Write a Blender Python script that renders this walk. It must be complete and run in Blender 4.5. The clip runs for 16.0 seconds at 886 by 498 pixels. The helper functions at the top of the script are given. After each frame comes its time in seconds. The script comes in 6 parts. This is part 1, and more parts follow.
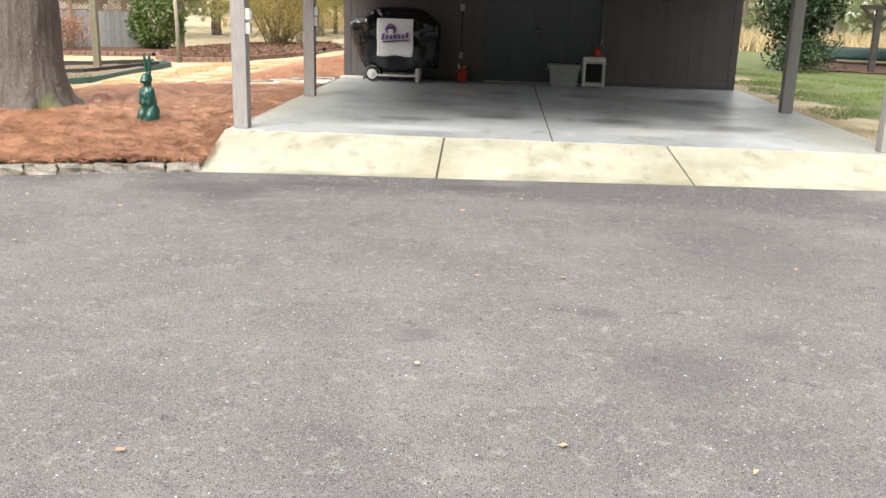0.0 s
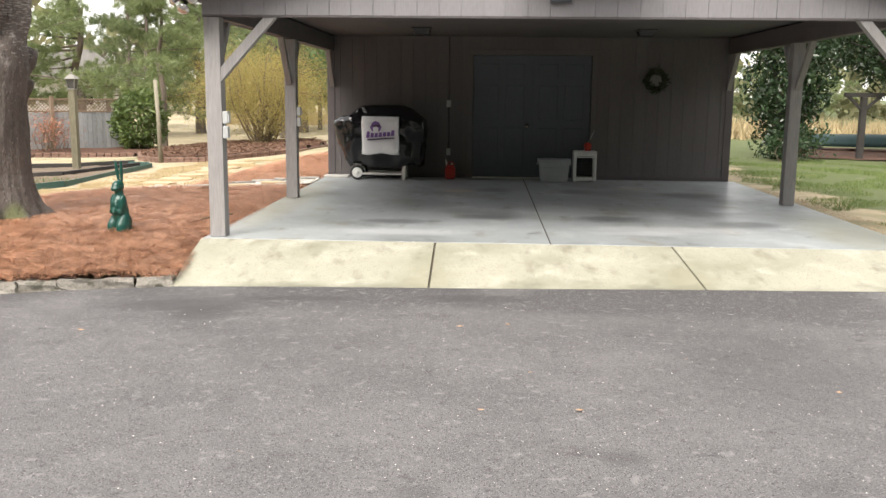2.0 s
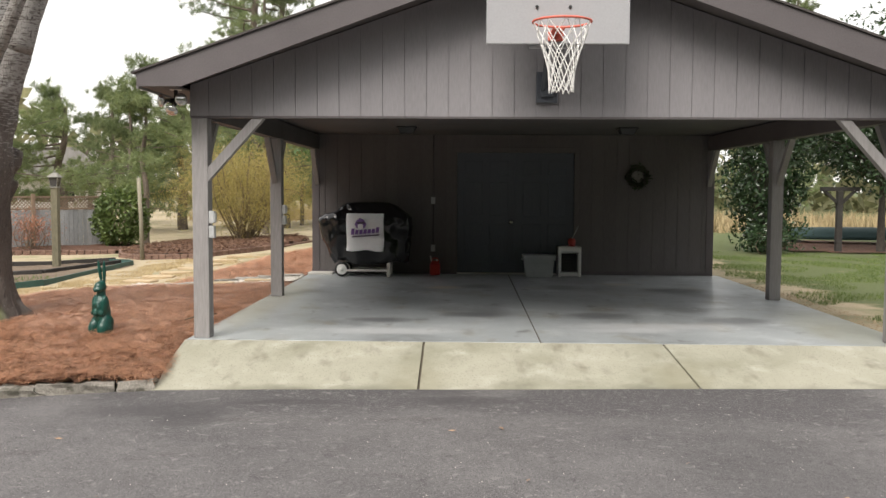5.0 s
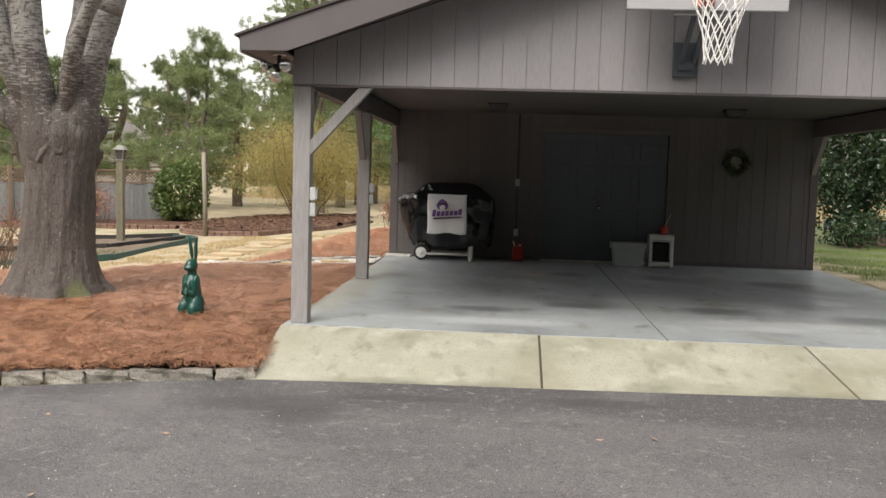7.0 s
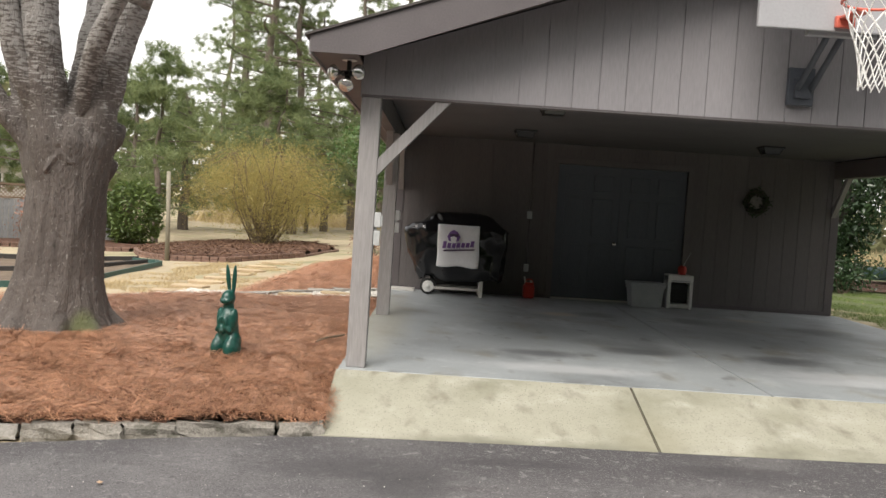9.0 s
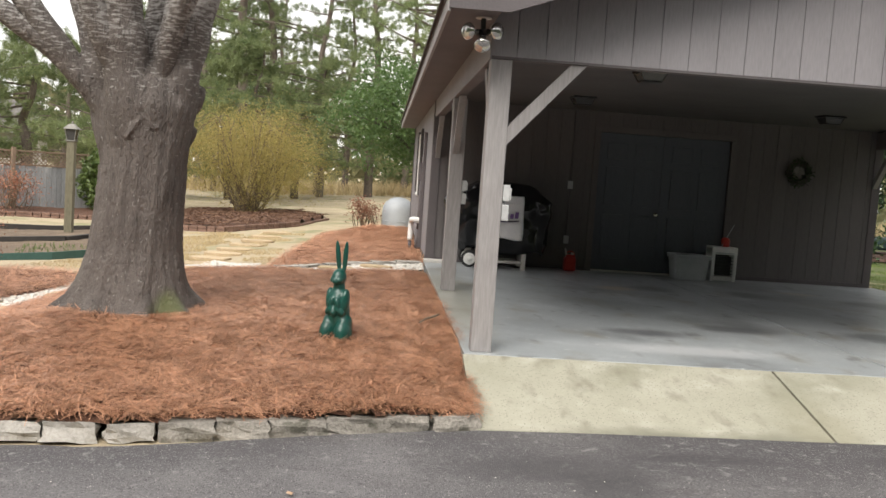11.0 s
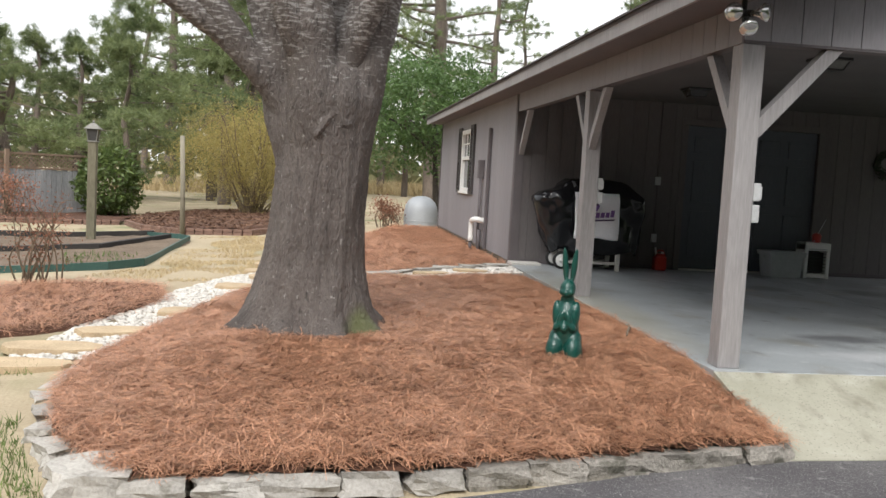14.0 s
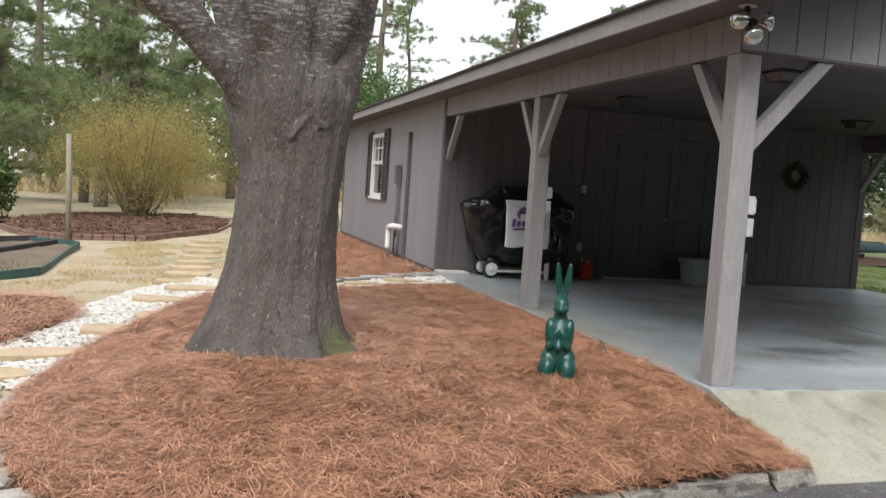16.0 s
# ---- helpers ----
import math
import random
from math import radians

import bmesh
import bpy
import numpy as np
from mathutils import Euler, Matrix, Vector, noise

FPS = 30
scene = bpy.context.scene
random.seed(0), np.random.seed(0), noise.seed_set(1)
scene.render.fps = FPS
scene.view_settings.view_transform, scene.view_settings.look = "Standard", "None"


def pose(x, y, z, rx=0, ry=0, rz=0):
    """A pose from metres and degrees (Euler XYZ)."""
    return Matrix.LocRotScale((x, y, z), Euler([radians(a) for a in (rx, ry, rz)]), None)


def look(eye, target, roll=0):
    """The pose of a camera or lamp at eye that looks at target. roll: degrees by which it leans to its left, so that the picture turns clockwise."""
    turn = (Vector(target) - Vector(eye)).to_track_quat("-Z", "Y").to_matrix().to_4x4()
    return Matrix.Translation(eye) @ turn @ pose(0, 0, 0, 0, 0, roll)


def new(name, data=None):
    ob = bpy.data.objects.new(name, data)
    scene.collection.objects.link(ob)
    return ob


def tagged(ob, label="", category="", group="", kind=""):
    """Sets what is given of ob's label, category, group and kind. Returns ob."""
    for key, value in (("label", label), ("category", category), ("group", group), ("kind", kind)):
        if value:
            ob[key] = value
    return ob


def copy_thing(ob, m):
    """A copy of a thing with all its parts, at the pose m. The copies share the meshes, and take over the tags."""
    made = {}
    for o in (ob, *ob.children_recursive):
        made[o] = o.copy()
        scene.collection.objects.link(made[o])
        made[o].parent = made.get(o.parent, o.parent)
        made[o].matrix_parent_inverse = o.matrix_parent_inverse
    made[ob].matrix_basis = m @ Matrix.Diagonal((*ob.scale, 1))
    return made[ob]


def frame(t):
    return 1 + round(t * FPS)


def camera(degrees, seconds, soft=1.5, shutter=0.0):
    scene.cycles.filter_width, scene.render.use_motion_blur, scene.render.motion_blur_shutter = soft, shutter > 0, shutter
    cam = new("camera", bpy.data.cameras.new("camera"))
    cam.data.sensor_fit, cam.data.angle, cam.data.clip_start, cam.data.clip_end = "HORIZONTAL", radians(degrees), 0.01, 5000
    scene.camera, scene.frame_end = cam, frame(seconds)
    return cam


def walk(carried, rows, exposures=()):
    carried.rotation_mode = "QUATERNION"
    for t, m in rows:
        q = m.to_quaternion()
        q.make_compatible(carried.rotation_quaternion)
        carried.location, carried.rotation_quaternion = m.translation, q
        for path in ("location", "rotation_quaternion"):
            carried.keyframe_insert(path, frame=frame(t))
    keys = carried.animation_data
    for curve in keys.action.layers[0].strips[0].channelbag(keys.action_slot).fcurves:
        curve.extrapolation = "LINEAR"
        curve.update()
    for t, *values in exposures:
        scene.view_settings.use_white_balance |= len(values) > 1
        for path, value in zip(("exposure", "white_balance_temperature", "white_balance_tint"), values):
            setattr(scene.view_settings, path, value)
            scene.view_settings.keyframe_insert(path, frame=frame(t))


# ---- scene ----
cam = camera(52.5, 16.0)
PATH = [
    (0, (2.759, -9.129, 1.329), (2.643, -7.204, 0.797), 1.7),
    (0.5, (2.75, -8.935, 1.341), (2.578, -7.008, 0.831), -0.6),
    (1, (2.775, -8.731, 1.361), (2.595, -6.793, 0.899), 0.5),
    (1.5, (2.687, -8.589, 1.361), (2.592, -6.628, 0.978), 0.5),
    (2, (2.664, -8.494, 1.379), (2.571, -6.525, 1.041), 0.6),
    (2.5, (2.657, -8.474, 1.403), (2.575, -6.492, 1.144), 0.7),
    (3, (2.651, -8.486, 1.416), (2.584, -6.495, 1.234), 1.1),
    (3.2, (2.655, -8.498, 1.425), (2.595, -6.504, 1.278), 1.0),
    (5.3, (2.55, -8.341, 1.415), (2.497, -6.346, 1.29), 0.3),
    (5.5, (2.522, -8.219, 1.404), (2.461, -6.223, 1.295), 1.7),
    (6, (2.417, -8.041, 1.417), (2.359, -6.044, 1.325), 3.3),
    (6.5, (2.157, -7.903, 1.387), (2.132, -5.911, 1.209), 1.8),
    (7, (1.891, -7.757, 1.372), (1.749, -5.77, 1.201), 1.7),
    (7.5, (1.607, -7.528, 1.368), (1.417, -5.546, 1.181), 2.9),
    (8, (1.247, -7.379, 1.346), (1.11, -5.39, 1.192), 2.0),
    (8.5, (0.942, -7.189, 1.315), (0.792, -5.198, 1.205), 2.0),
    (8.7, (0.824, -7.059, 1.302), (0.752, -5.063, 1.205), 3.2),
    (10.8, (-0.576, -6.359, 1.233), (-0.399, -4.372, 1.087), 4.5),
    (11, (-0.694, -6.316, 1.235), (-0.553, -4.328, 1.074), 4.0),
    (11.5, (-0.988, -6.072, 1.211), (-0.811, -4.085, 1.074), 3.7),
    (12, (-1.314, -6.002, 1.184), (-1.047, -4.026, 1.028), 3.6),
    (12.5, (-1.63, -5.902, 1.188), (-1.389, -3.924, 1.014), 2.7),
    (13, (-1.931, -5.697, 1.185), (-1.698, -3.717, 1.028), 3.2),
    (13.5, (-2.273, -5.615, 1.16), (-1.939, -3.653, 0.964), 3.5),
    (14, (-2.543, -5.449, 1.137), (-2.284, -3.473, 0.976), 3.2),
    (14.5, (-2.787, -5.263, 1.145), (-2.431, -3.3, 0.997), 3.5),
    (15, (-3.01, -5.186, 1.138), (-2.543, -3.249, 0.96), 3.3),
    (15.5, (-3.104, -5.003, 1.113), (-2.638, -3.064, 0.958), 4.1),
    (16, (-3.17, -4.899, 1.128), (-2.635, -2.977, 0.992), 3.9),
]
EXPOSURES = [(0, 1.0, 6500, 10), (0.5, 1.15, 6500, 10), (1.0, 1.0, 6500, 10), (1.5, 0.92, 6500, 10), (2.0, 0.82, 6500, 10), (2.5, 0.53, 6500, 10), (3.2, 0.39, 6500, 10), (5.5, 0.28, 6500, 10), (7, 0.31, 6500, 10), (11, 0.32, 6450, 10), (12.5, 0.33, 6350, 10), (14.5, 0.17, 6080, 10), (16, 0.15, 6000, 10)]
walk(cam, [(t, look(eye, target, roll)) for t, eye, target, roll in PATH], EXPOSURES)

# ---- world, sun, exposure ----
world = bpy.data.worlds.new("world")
scene.world = world
world.use_nodes = True
wn = world.node_tree
sky = wn.nodes.new("ShaderNodeTexSky")
sky.sky_type = "NISHITA"
sky.sun_disc = False
sky.sun_elevation = radians(47)
sky.sun_rotation = radians(204)
sky.air_density, sky.dust_density, sky.ozone_density = 1.0, 6.0, 1.0
# thin high cloud: the blue of the sky is washed out to a bright warm white
wash = wn.nodes.new("ShaderNodeMixRGB")
wash.inputs["Fac"].default_value = 0.80
wash.inputs["Color2"].default_value = (10.2, 9.9, 9.5, 1)
wn.links.new(sky.outputs["Color"], wash.inputs["Color1"])
wn.links.new(wash.outputs["Color"], wn.nodes["Background"].inputs["Color"])
wn.nodes["Background"].inputs["Strength"].default_value = 0.125
sun = new("sun", bpy.data.lights.new("sun", "SUN"))
sun.data.energy, sun.data.angle, sun.data.color = 3.2, radians(36), (1.0, 0.95, 0.88)
sun.matrix_world = look((-9, -20, 24), (0, 0, 0))


# ---- materials ----
def nd(tree, kind, **values):
    n = tree.nodes.new(kind)
    for key, v in values.items():
        n.inputs[key.replace("_", " ")].default_value = v
    return n


def mat(name, dark, light, scale=3.0, fine=60.0, rough=0.8, bump=0.25, stretch=(1, 1, 1), rand=0.0,
        metal=0.0, spec=0.5, contrast=0.5, depth=0.01, coat=0.0):
    """Two colours mixed by broad and fine noise in world metres, with fine relief."""
    m = bpy.data.materials.new(name)
    m.use_nodes = True
    t = m.node_tree
    b = t.nodes["Principled BSDF"]
    geo = nd(t, "ShaderNodeNewGeometry")
    mp = nd(t, "ShaderNodeMapping")
    mp.inputs["Scale"].default_value = stretch
    t.links.new(geo.outputs["Position"], mp.inputs["Vector"])
    n1 = nd(t, "ShaderNodeTexNoise", Scale=scale, Detail=5.0, Roughness=0.6)
    n2 = nd(t, "ShaderNodeTexNoise", Scale=fine, Detail=3.0, Roughness=0.6)
    t.links.new(mp.outputs["Vector"], n1.inputs["Vector"])
    t.links.new(mp.outputs["Vector"], n2.inputs["Vector"])
    mix = nd(t, "ShaderNodeMath")
    mix.operation = "ADD"
    t.links.new(n1.outputs["Fac"], mix.inputs[0])
    t.links.new(n2.outputs["Fac"], mix.inputs[1])
    rng = nd(t, "ShaderNodeMapRange")
    rng.inputs["From Min"].default_value = 1 - contrast * 0.6
    rng.inputs["From Max"].default_value = 1 + contrast * 0.6
    t.links.new(mix.outputs[0], rng.inputs["Value"])
    ramp = nd(t, "ShaderNodeMixRGB")
    ramp.inputs["Color1"].default_value = (*dark, 1)
    ramp.inputs["Color2"].default_value = (*light, 1)
    t.links.new(rng.outputs["Result"], ramp.inputs["Fac"])
    out = ramp.outputs["Color"]
    if rand:
        info = nd(t, "ShaderNodeObjectInfo")
        island = nd(t, "ShaderNodeNewGeometry")
        both = nd(t, "ShaderNodeMath")
        both.operation = "ADD"
        t.links.new(info.outputs["Random"], both.inputs[0])
        t.links.new(island.outputs["Random Per Island"], both.inputs[1])
        half = nd(t, "ShaderNodeMapRange")
        half.inputs["From Max"].default_value = 2.0
        half.inputs["To Min"].default_value = 1 - rand
        half.inputs["To Max"].default_value = 1 + rand
        t.links.new(both.outputs[0], half.inputs["Value"])
        hsv = nd(t, "ShaderNodeHueSaturation")
        t.links.new(half.outputs["Result"], hsv.inputs["Value"])
        t.links.new(out, hsv.inputs["Color"])
        out = hsv.outputs["Color"]
    t.links.new(out, b.inputs["Base Color"])
    b.inputs["Roughness"].default_value = rough
    b.inputs["Metallic"].default_value = metal
    b.inputs["Specular IOR Level"].default_value = spec
    b.inputs["Coat Weight"].default_value = coat
    if bump:
        bp = nd(t, "ShaderNodeBump", Strength=bump, Distance=depth)
        t.links.new(mix.outputs[0], bp.inputs["Height"])
        t.links.new(bp.outputs["Normal"], b.inputs["Normal"])
    m["colour_socket"] = out.node.name
    return m


def blotch(m, colour, scale, low, high, stretch=(1, 1, 1), axis=None, lo=0.0, hi=1.0):
    """Lays a second colour over a material, in patches of noise; with axis, more of it towards hi along that world axis."""
    t = m.node_tree
    b = t.nodes["Principled BSDF"]
    src = b.inputs["Base Color"].links[0].from_socket
    geo = nd(t, "ShaderNodeNewGeometry")
    mp = nd(t, "ShaderNodeMapping")
    mp.inputs["Scale"].default_value = stretch
    t.links.new(geo.outputs["Position"], mp.inputs["Vector"])
    n = nd(t, "ShaderNodeTexNoise", Scale=scale, Detail=4.0, Roughness=0.55)
    t.links.new(mp.outputs["Vector"], n.inputs["Vector"])
    value = n.outputs["Fac"]
    if axis is not None:
        sep = nd(t, "ShaderNodeSeparateXYZ")
        t.links.new(geo.outputs["Position"], sep.inputs[0])
        r = nd(t, "ShaderNodeMapRange")
        r.inputs["From Min"].default_value, r.inputs["From Max"].default_value = lo, hi
        r.inputs["To Min"].default_value, r.inputs["To Max"].default_value = -0.25, 0.25
        t.links.new(sep.outputs[axis], r.inputs["Value"])
        add = nd(t, "ShaderNodeMath")
        add.operation = "ADD"
        t.links.new(value, add.inputs[0])
        t.links.new(r.outputs["Result"], add.inputs[1])
        value = add.outputs[0]
    rng = nd(t, "ShaderNodeMapRange")
    rng.interpolation_type = "SMOOTHSTEP"
    rng.inputs["From Min"].default_value, rng.inputs["From Max"].default_value = low, high
    t.links.new(value, rng.inputs["Value"])
    mix = nd(t, "ShaderNodeMixRGB")
    mix.inputs["Color2"].default_value = (*colour, 1)
    t.links.new(rng.outputs["Result"], mix.inputs["Fac"])
    t.links.new(src, mix.inputs["Color1"])
    t.links.new(mix.outputs["Color"], b.inputs["Base Color"])
    return m


def specks(m, colour, scale, size, share=0.5):
    """Small grains scattered over a surface, in a share of the cells."""
    t = m.node_tree
    b = t.nodes["Principled BSDF"]
    src = b.inputs["Base Color"].links[0].from_socket
    geo = nd(t, "ShaderNodeNewGeometry")
    v = nd(t, "ShaderNodeTexVoronoi", Scale=scale)
    t.links.new(geo.outputs["Position"], v.inputs["Vector"])
    rng = nd(t, "ShaderNodeMapRange")
    rng.inputs["From Min"].default_value, rng.inputs["From Max"].default_value = size, size * 0.6
    t.links.new(v.outputs["Distance"], rng.inputs["Value"])
    pick = nd(t, "ShaderNodeSeparateColor")
    t.links.new(v.outputs["Color"], pick.inputs[0])
    few = nd(t, "ShaderNodeMath")
    few.operation = "LESS_THAN"
    few.inputs[1].default_value = share
    t.links.new(pick.outputs[0], few.inputs[0])
    both = nd(t, "ShaderNodeMath")
    both.operation = "MULTIPLY"
    t.links.new(few.outputs[0], both.inputs[0])
    t.links.new(rng.outputs["Result"], both.inputs[1])
    mix = nd(t, "ShaderNodeMixRGB")
    mix.inputs["Color2"].default_value = (*colour, 1)
    t.links.new(both.outputs[0], mix.inputs["Fac"])
    t.links.new(src, mix.inputs["Color1"])
    t.links.new(mix.outputs["Color"], b.inputs["Base Color"])
    return m


PAINT = mat("taupe_paint", (0.208, 0.199, 0.210), (0.268, 0.257, 0.271), 1.2, 90, 0.75, 0.15, (1, 1, 0.12), 0.04, depth=0.003)
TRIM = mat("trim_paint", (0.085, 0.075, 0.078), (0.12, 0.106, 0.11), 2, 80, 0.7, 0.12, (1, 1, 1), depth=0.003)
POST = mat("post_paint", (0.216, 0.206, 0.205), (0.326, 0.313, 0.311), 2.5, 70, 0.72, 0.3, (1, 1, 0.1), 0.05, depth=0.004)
# brown board, its tone lowered further to dim light bounced inside the carport
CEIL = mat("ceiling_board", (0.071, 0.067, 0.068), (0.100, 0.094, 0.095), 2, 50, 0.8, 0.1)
# darker, browner taupe: the carport's shade is put into this paint's colour
SHADED_PAINT = mat("shaded_taupe_paint", (0.098, 0.089, 0.089), (0.137, 0.125, 0.124), 1.4, 80, 0.7, 0.15, (1, 1, 0.12), 0.08, depth=0.003)
SHINGLE = mat("shingle", (0.05, 0.045, 0.042), (0.10, 0.09, 0.085), 8, 120, 0.95, 0.5, rand=0.2)
DOORPAINT = mat("door_paint", (0.072, 0.083, 0.100), (0.093, 0.106, 0.126), 2, 60, 0.5, 0.08, (1, 1, 0.2))
ASPHALT = mat("asphalt", (0.088, 0.083, 0.086), (0.172, 0.164, 0.166), 1.6, 130, 0.9, 1.0, contrast=0.6, depth=0.01)
blotch(ASPHALT, (0.082, 0.077, 0.081), 0.35, 0.46, 0.70, (1, 2.2, 1), 1, -4.0, -1.2)
blotch(ASPHALT, (0.19, 0.182, 0.18), 0.45, 0.54, 0.74)
blotch(ASPHALT, (0.10, 0.092, 0.094), 2.6, 0.56, 0.80, (0.7, 1.6, 1))
blotch(ASPHALT, (0.072, 0.068, 0.071), 7.5, 0.58, 0.78, (1, 1.3, 1))
blotch(ASPHALT, (0.21, 0.203, 0.20), 14.0, 0.58, 0.72)
specks(ASPHALT, (0.25, 0.242, 0.236), 130, 0.42, 0.5)
specks(ASPHALT, (0.045, 0.042, 0.044), 90, 0.42, 0.5)
specks(ASPHALT, (0.30, 0.29, 0.28), 62, 0.28, 0.13)
specks(ASPHALT, (0.48, 0.465, 0.44), 36, 0.17, 0.05)
specks(ASPHALT, (0.05, 0.047, 0.05), 30, 0.24, 0.12)
SLAB = mat("slab_concrete", (0.24, 0.262, 0.272), (0.45, 0.475, 0.485), 1.3, 70, 0.34, 0.2, contrast=0.8, depth=0.003)
blotch(SLAB, (0.185, 0.195, 0.20), 0.8, 0.46, 0.74, (1, 0.9, 1))
blotch(SLAB, (0.25, 0.238, 0.20), 2.0, 0.53, 0.74, (1, 0.7, 1))
blotch(SLAB, (0.50, 0.525, 0.535), 1.5, 0.54, 0.76, (1, 0.8, 1))
blotch(SLAB, (0.15, 0.152, 0.152), 4.0, 0.58, 0.76, (1, 0.6, 1))
blotch(SLAB, (0.46, 0.475, 0.47), 11.0, 0.60, 0.74)
specks(SLAB, (0.13, 0.13, 0.13), 14, 0.12, 0.10)
SLAB_STAINS = ((2.77, 4.75, 0.45, 0.35), (2.65, 1.75, 0.5, 0.25), (4.0, 4.7, 0.4, 0.4), (4.05, 1.75, 0.5, 0.3), (5.55, 4.4, 0.6, 0.45), (5.55, 1.45, 0.5, 0.35), (1.65, 1.3, 0.5, 0.25))


def spot(m, colour, x, y, rx, ry, amount=0.8, z=0.0, rz=1.0, grain=3.5):
    """One soft-edged patch of colour on a material, ragged with noise."""
    t = m.node_tree
    b = t.nodes["Principled BSDF"]
    src = b.inputs["Base Color"].links[0].from_socket
    geo = nd(t, "ShaderNodeNewGeometry")
    mp = nd(t, "ShaderNodeMapping")
    mp.vector_type = "TEXTURE"
    mp.inputs["Location"].default_value = (x, y, z)
    mp.inputs["Scale"].default_value = (rx, ry, rz)
    t.links.new(geo.outputs["Position"], mp.inputs["Vector"])
    ln = nd(t, "ShaderNodeVectorMath")
    ln.operation = "LENGTH"
    t.links.new(mp.outputs["Vector"], ln.inputs[0])
    n = nd(t, "ShaderNodeTexNoise", Scale=grain, Detail=6.0, Roughness=0.65)
    t.links.new(geo.outputs["Position"], n.inputs["Vector"])
    add = nd(t, "ShaderNodeMath")
    add.operation = "ADD"
    t.links.new(ln.outputs["Value"], add.inputs[0])
    t.links.new(n.outputs["Fac"], add.inputs[1])
    rng = nd(t, "ShaderNodeMapRange")
    rng.interpolation_type = "SMOOTHSTEP"
    rng.inputs["From Min"].default_value, rng.inputs["From Max"].default_value = 1.65, 0.85
    rng.inputs["To Max"].default_value = amount
    t.links.new(add.outputs[0], rng.inputs["Value"])
    mix = nd(t, "ShaderNodeMixRGB")
    mix.inputs["Color2"].default_value = (*colour, 1)
    t.links.new(rng.outputs["Result"], mix.inputs["Fac"])
    t.links.new(src, mix.inputs["Color1"])
    t.links.new(mix.outputs["Color"], b.inputs["Base Color"])


OIL = (0.085, 0.085, 0.09)
for x, y, rx, ry in SLAB_STAINS:
    spot(SLAB, OIL, x, y, rx * 0.9, ry, 0.75)
# paler bluish-grey patches near the front of the slab
for x, y, rx, ry in ((4.55, 1.0, 1.1, 0.3), (4.25, 0.7, 0.6, 0.2), (1.8, 0.55, 0.9, 0.25)):
    spot(SLAB, (0.56, 0.57, 0.58), x, y, rx, ry, 0.6)
spot(SLAB, (0.52, 0.42, 0.30), 2.25, 4.6, 0.3, 0.25, 0.7)
spot(SLAB, (0.21, 0.21, 0.15), 6.5, 1.0, 0.6, 1.8, 0.65)
spot(SLAB, (0.50, 0.44, 0.34), 4.9, 5.2, 0.3, 0.2, 0.6)
spot(SLAB, (0.30, 0.28, 0.20), 0.1, 3.0, 0.35, 3.0, 0.5)
RAMP = mat("ramp_concrete", (0.29, 0.282, 0.22), (0.40, 0.388, 0.315), 1.1, 70, 0.85, 0.5, contrast=0.9, depth=0.004)
blotch(RAMP, (0.235, 0.232, 0.17), 1.3, 0.42, 0.85)
blotch(RAMP, (0.42, 0.408, 0.345), 3.4, 0.50, 0.80)
blotch(RAMP, (0.20, 0.19, 0.145), 6.0, 0.52, 0.82, (1, 0.5, 1))
blotch(RAMP, (0.19, 0.185, 0.14), 2.0, 0.56, 0.80, (0.6, 1, 1), 1, -0.6, -1.1)
specks(RAMP, (0.20, 0.19, 0.15), 16, 0.12, 0.05)
specks(RAMP, (0.22, 0.21, 0.165), 70, 0.4, 0.3)
for x, y in ((2.19, -0.9), (4.42, -0.85)):
    spot(RAMP, (0.24, 0.225, 0.155), x, y, 0.3, 0.5, 0.5)
for x, y, rx, ry in ((0.3, -1.76, 0.8, 0.26), (1.2, -1.5, 0.5, 0.12), (2.54, -1.44, 0.5, 0.16), (3.6, -5.4, 0.35, 0.5), (3.3, -4.6, 0.16, 0.12), (2.4, -5.0, 0.14, 0.1), (4.1, -4.9, 0.15, 0.12), (4.4, -3.2, 0.7, 1.2), (0.55, -2.05, 0.35, 0.3), (-1.2, -3.4, 1.1, 0.5)):
    spot(ASPHALT, (0.05, 0.047, 0.05), x, y, rx, ry, 0.6 if y > -2.5 else 0.32, grain=5.0 if y > -2.5 else 13.0)
JOINT = mat("joint_dirt", (0.07, 0.06, 0.045), (0.13, 0.11, 0.08), 6, 90, 0.95, 0.3)
SOIL = mat("ground_grass", (0.285, 0.232, 0.152), (0.485, 0.405, 0.275), 0.8, 45, 0.95, 0.6, contrast=0.7, depth=0.02)
blotch(SOIL, (0.20, 0.205, 0.10), 0.7, 0.48, 0.72)
blotch(SOIL, (0.085, 0.105, 0.035), 1.6, 0.36, 0.64, axis=0, lo=7.0, hi=8.6)
# mulch tone, taken darker to paint in the shade of gaps between needles
STRAW = mat("pine_straw_bed", (0.05, 0.023, 0.014), (0.15, 0.072, 0.042), 9, 60, 0.95, 0.9, contrast=0.8, depth=0.03)
NEEDLE = mat("pine_straw_needle", (0.145, 0.062, 0.033), (0.66, 0.36, 0.215), 9, 60, 0.5, 0, rand=0.8, contrast=0.9)
STONE = mat("kerb_stone", (0.12, 0.112, 0.095), (0.42, 0.39, 0.345), 9, 70, 0.9, 0.8, rand=0.25, contrast=0.8, depth=0.014)
blotch(STONE, (0.10, 0.095, 0.075), 7, 0.56, 0.68)
FLAG = mat("flagstone", (0.33, 0.25, 0.155), (0.50, 0.39, 0.25), 4, 60, 0.85, 0.4, rand=0.15, depth=0.006)
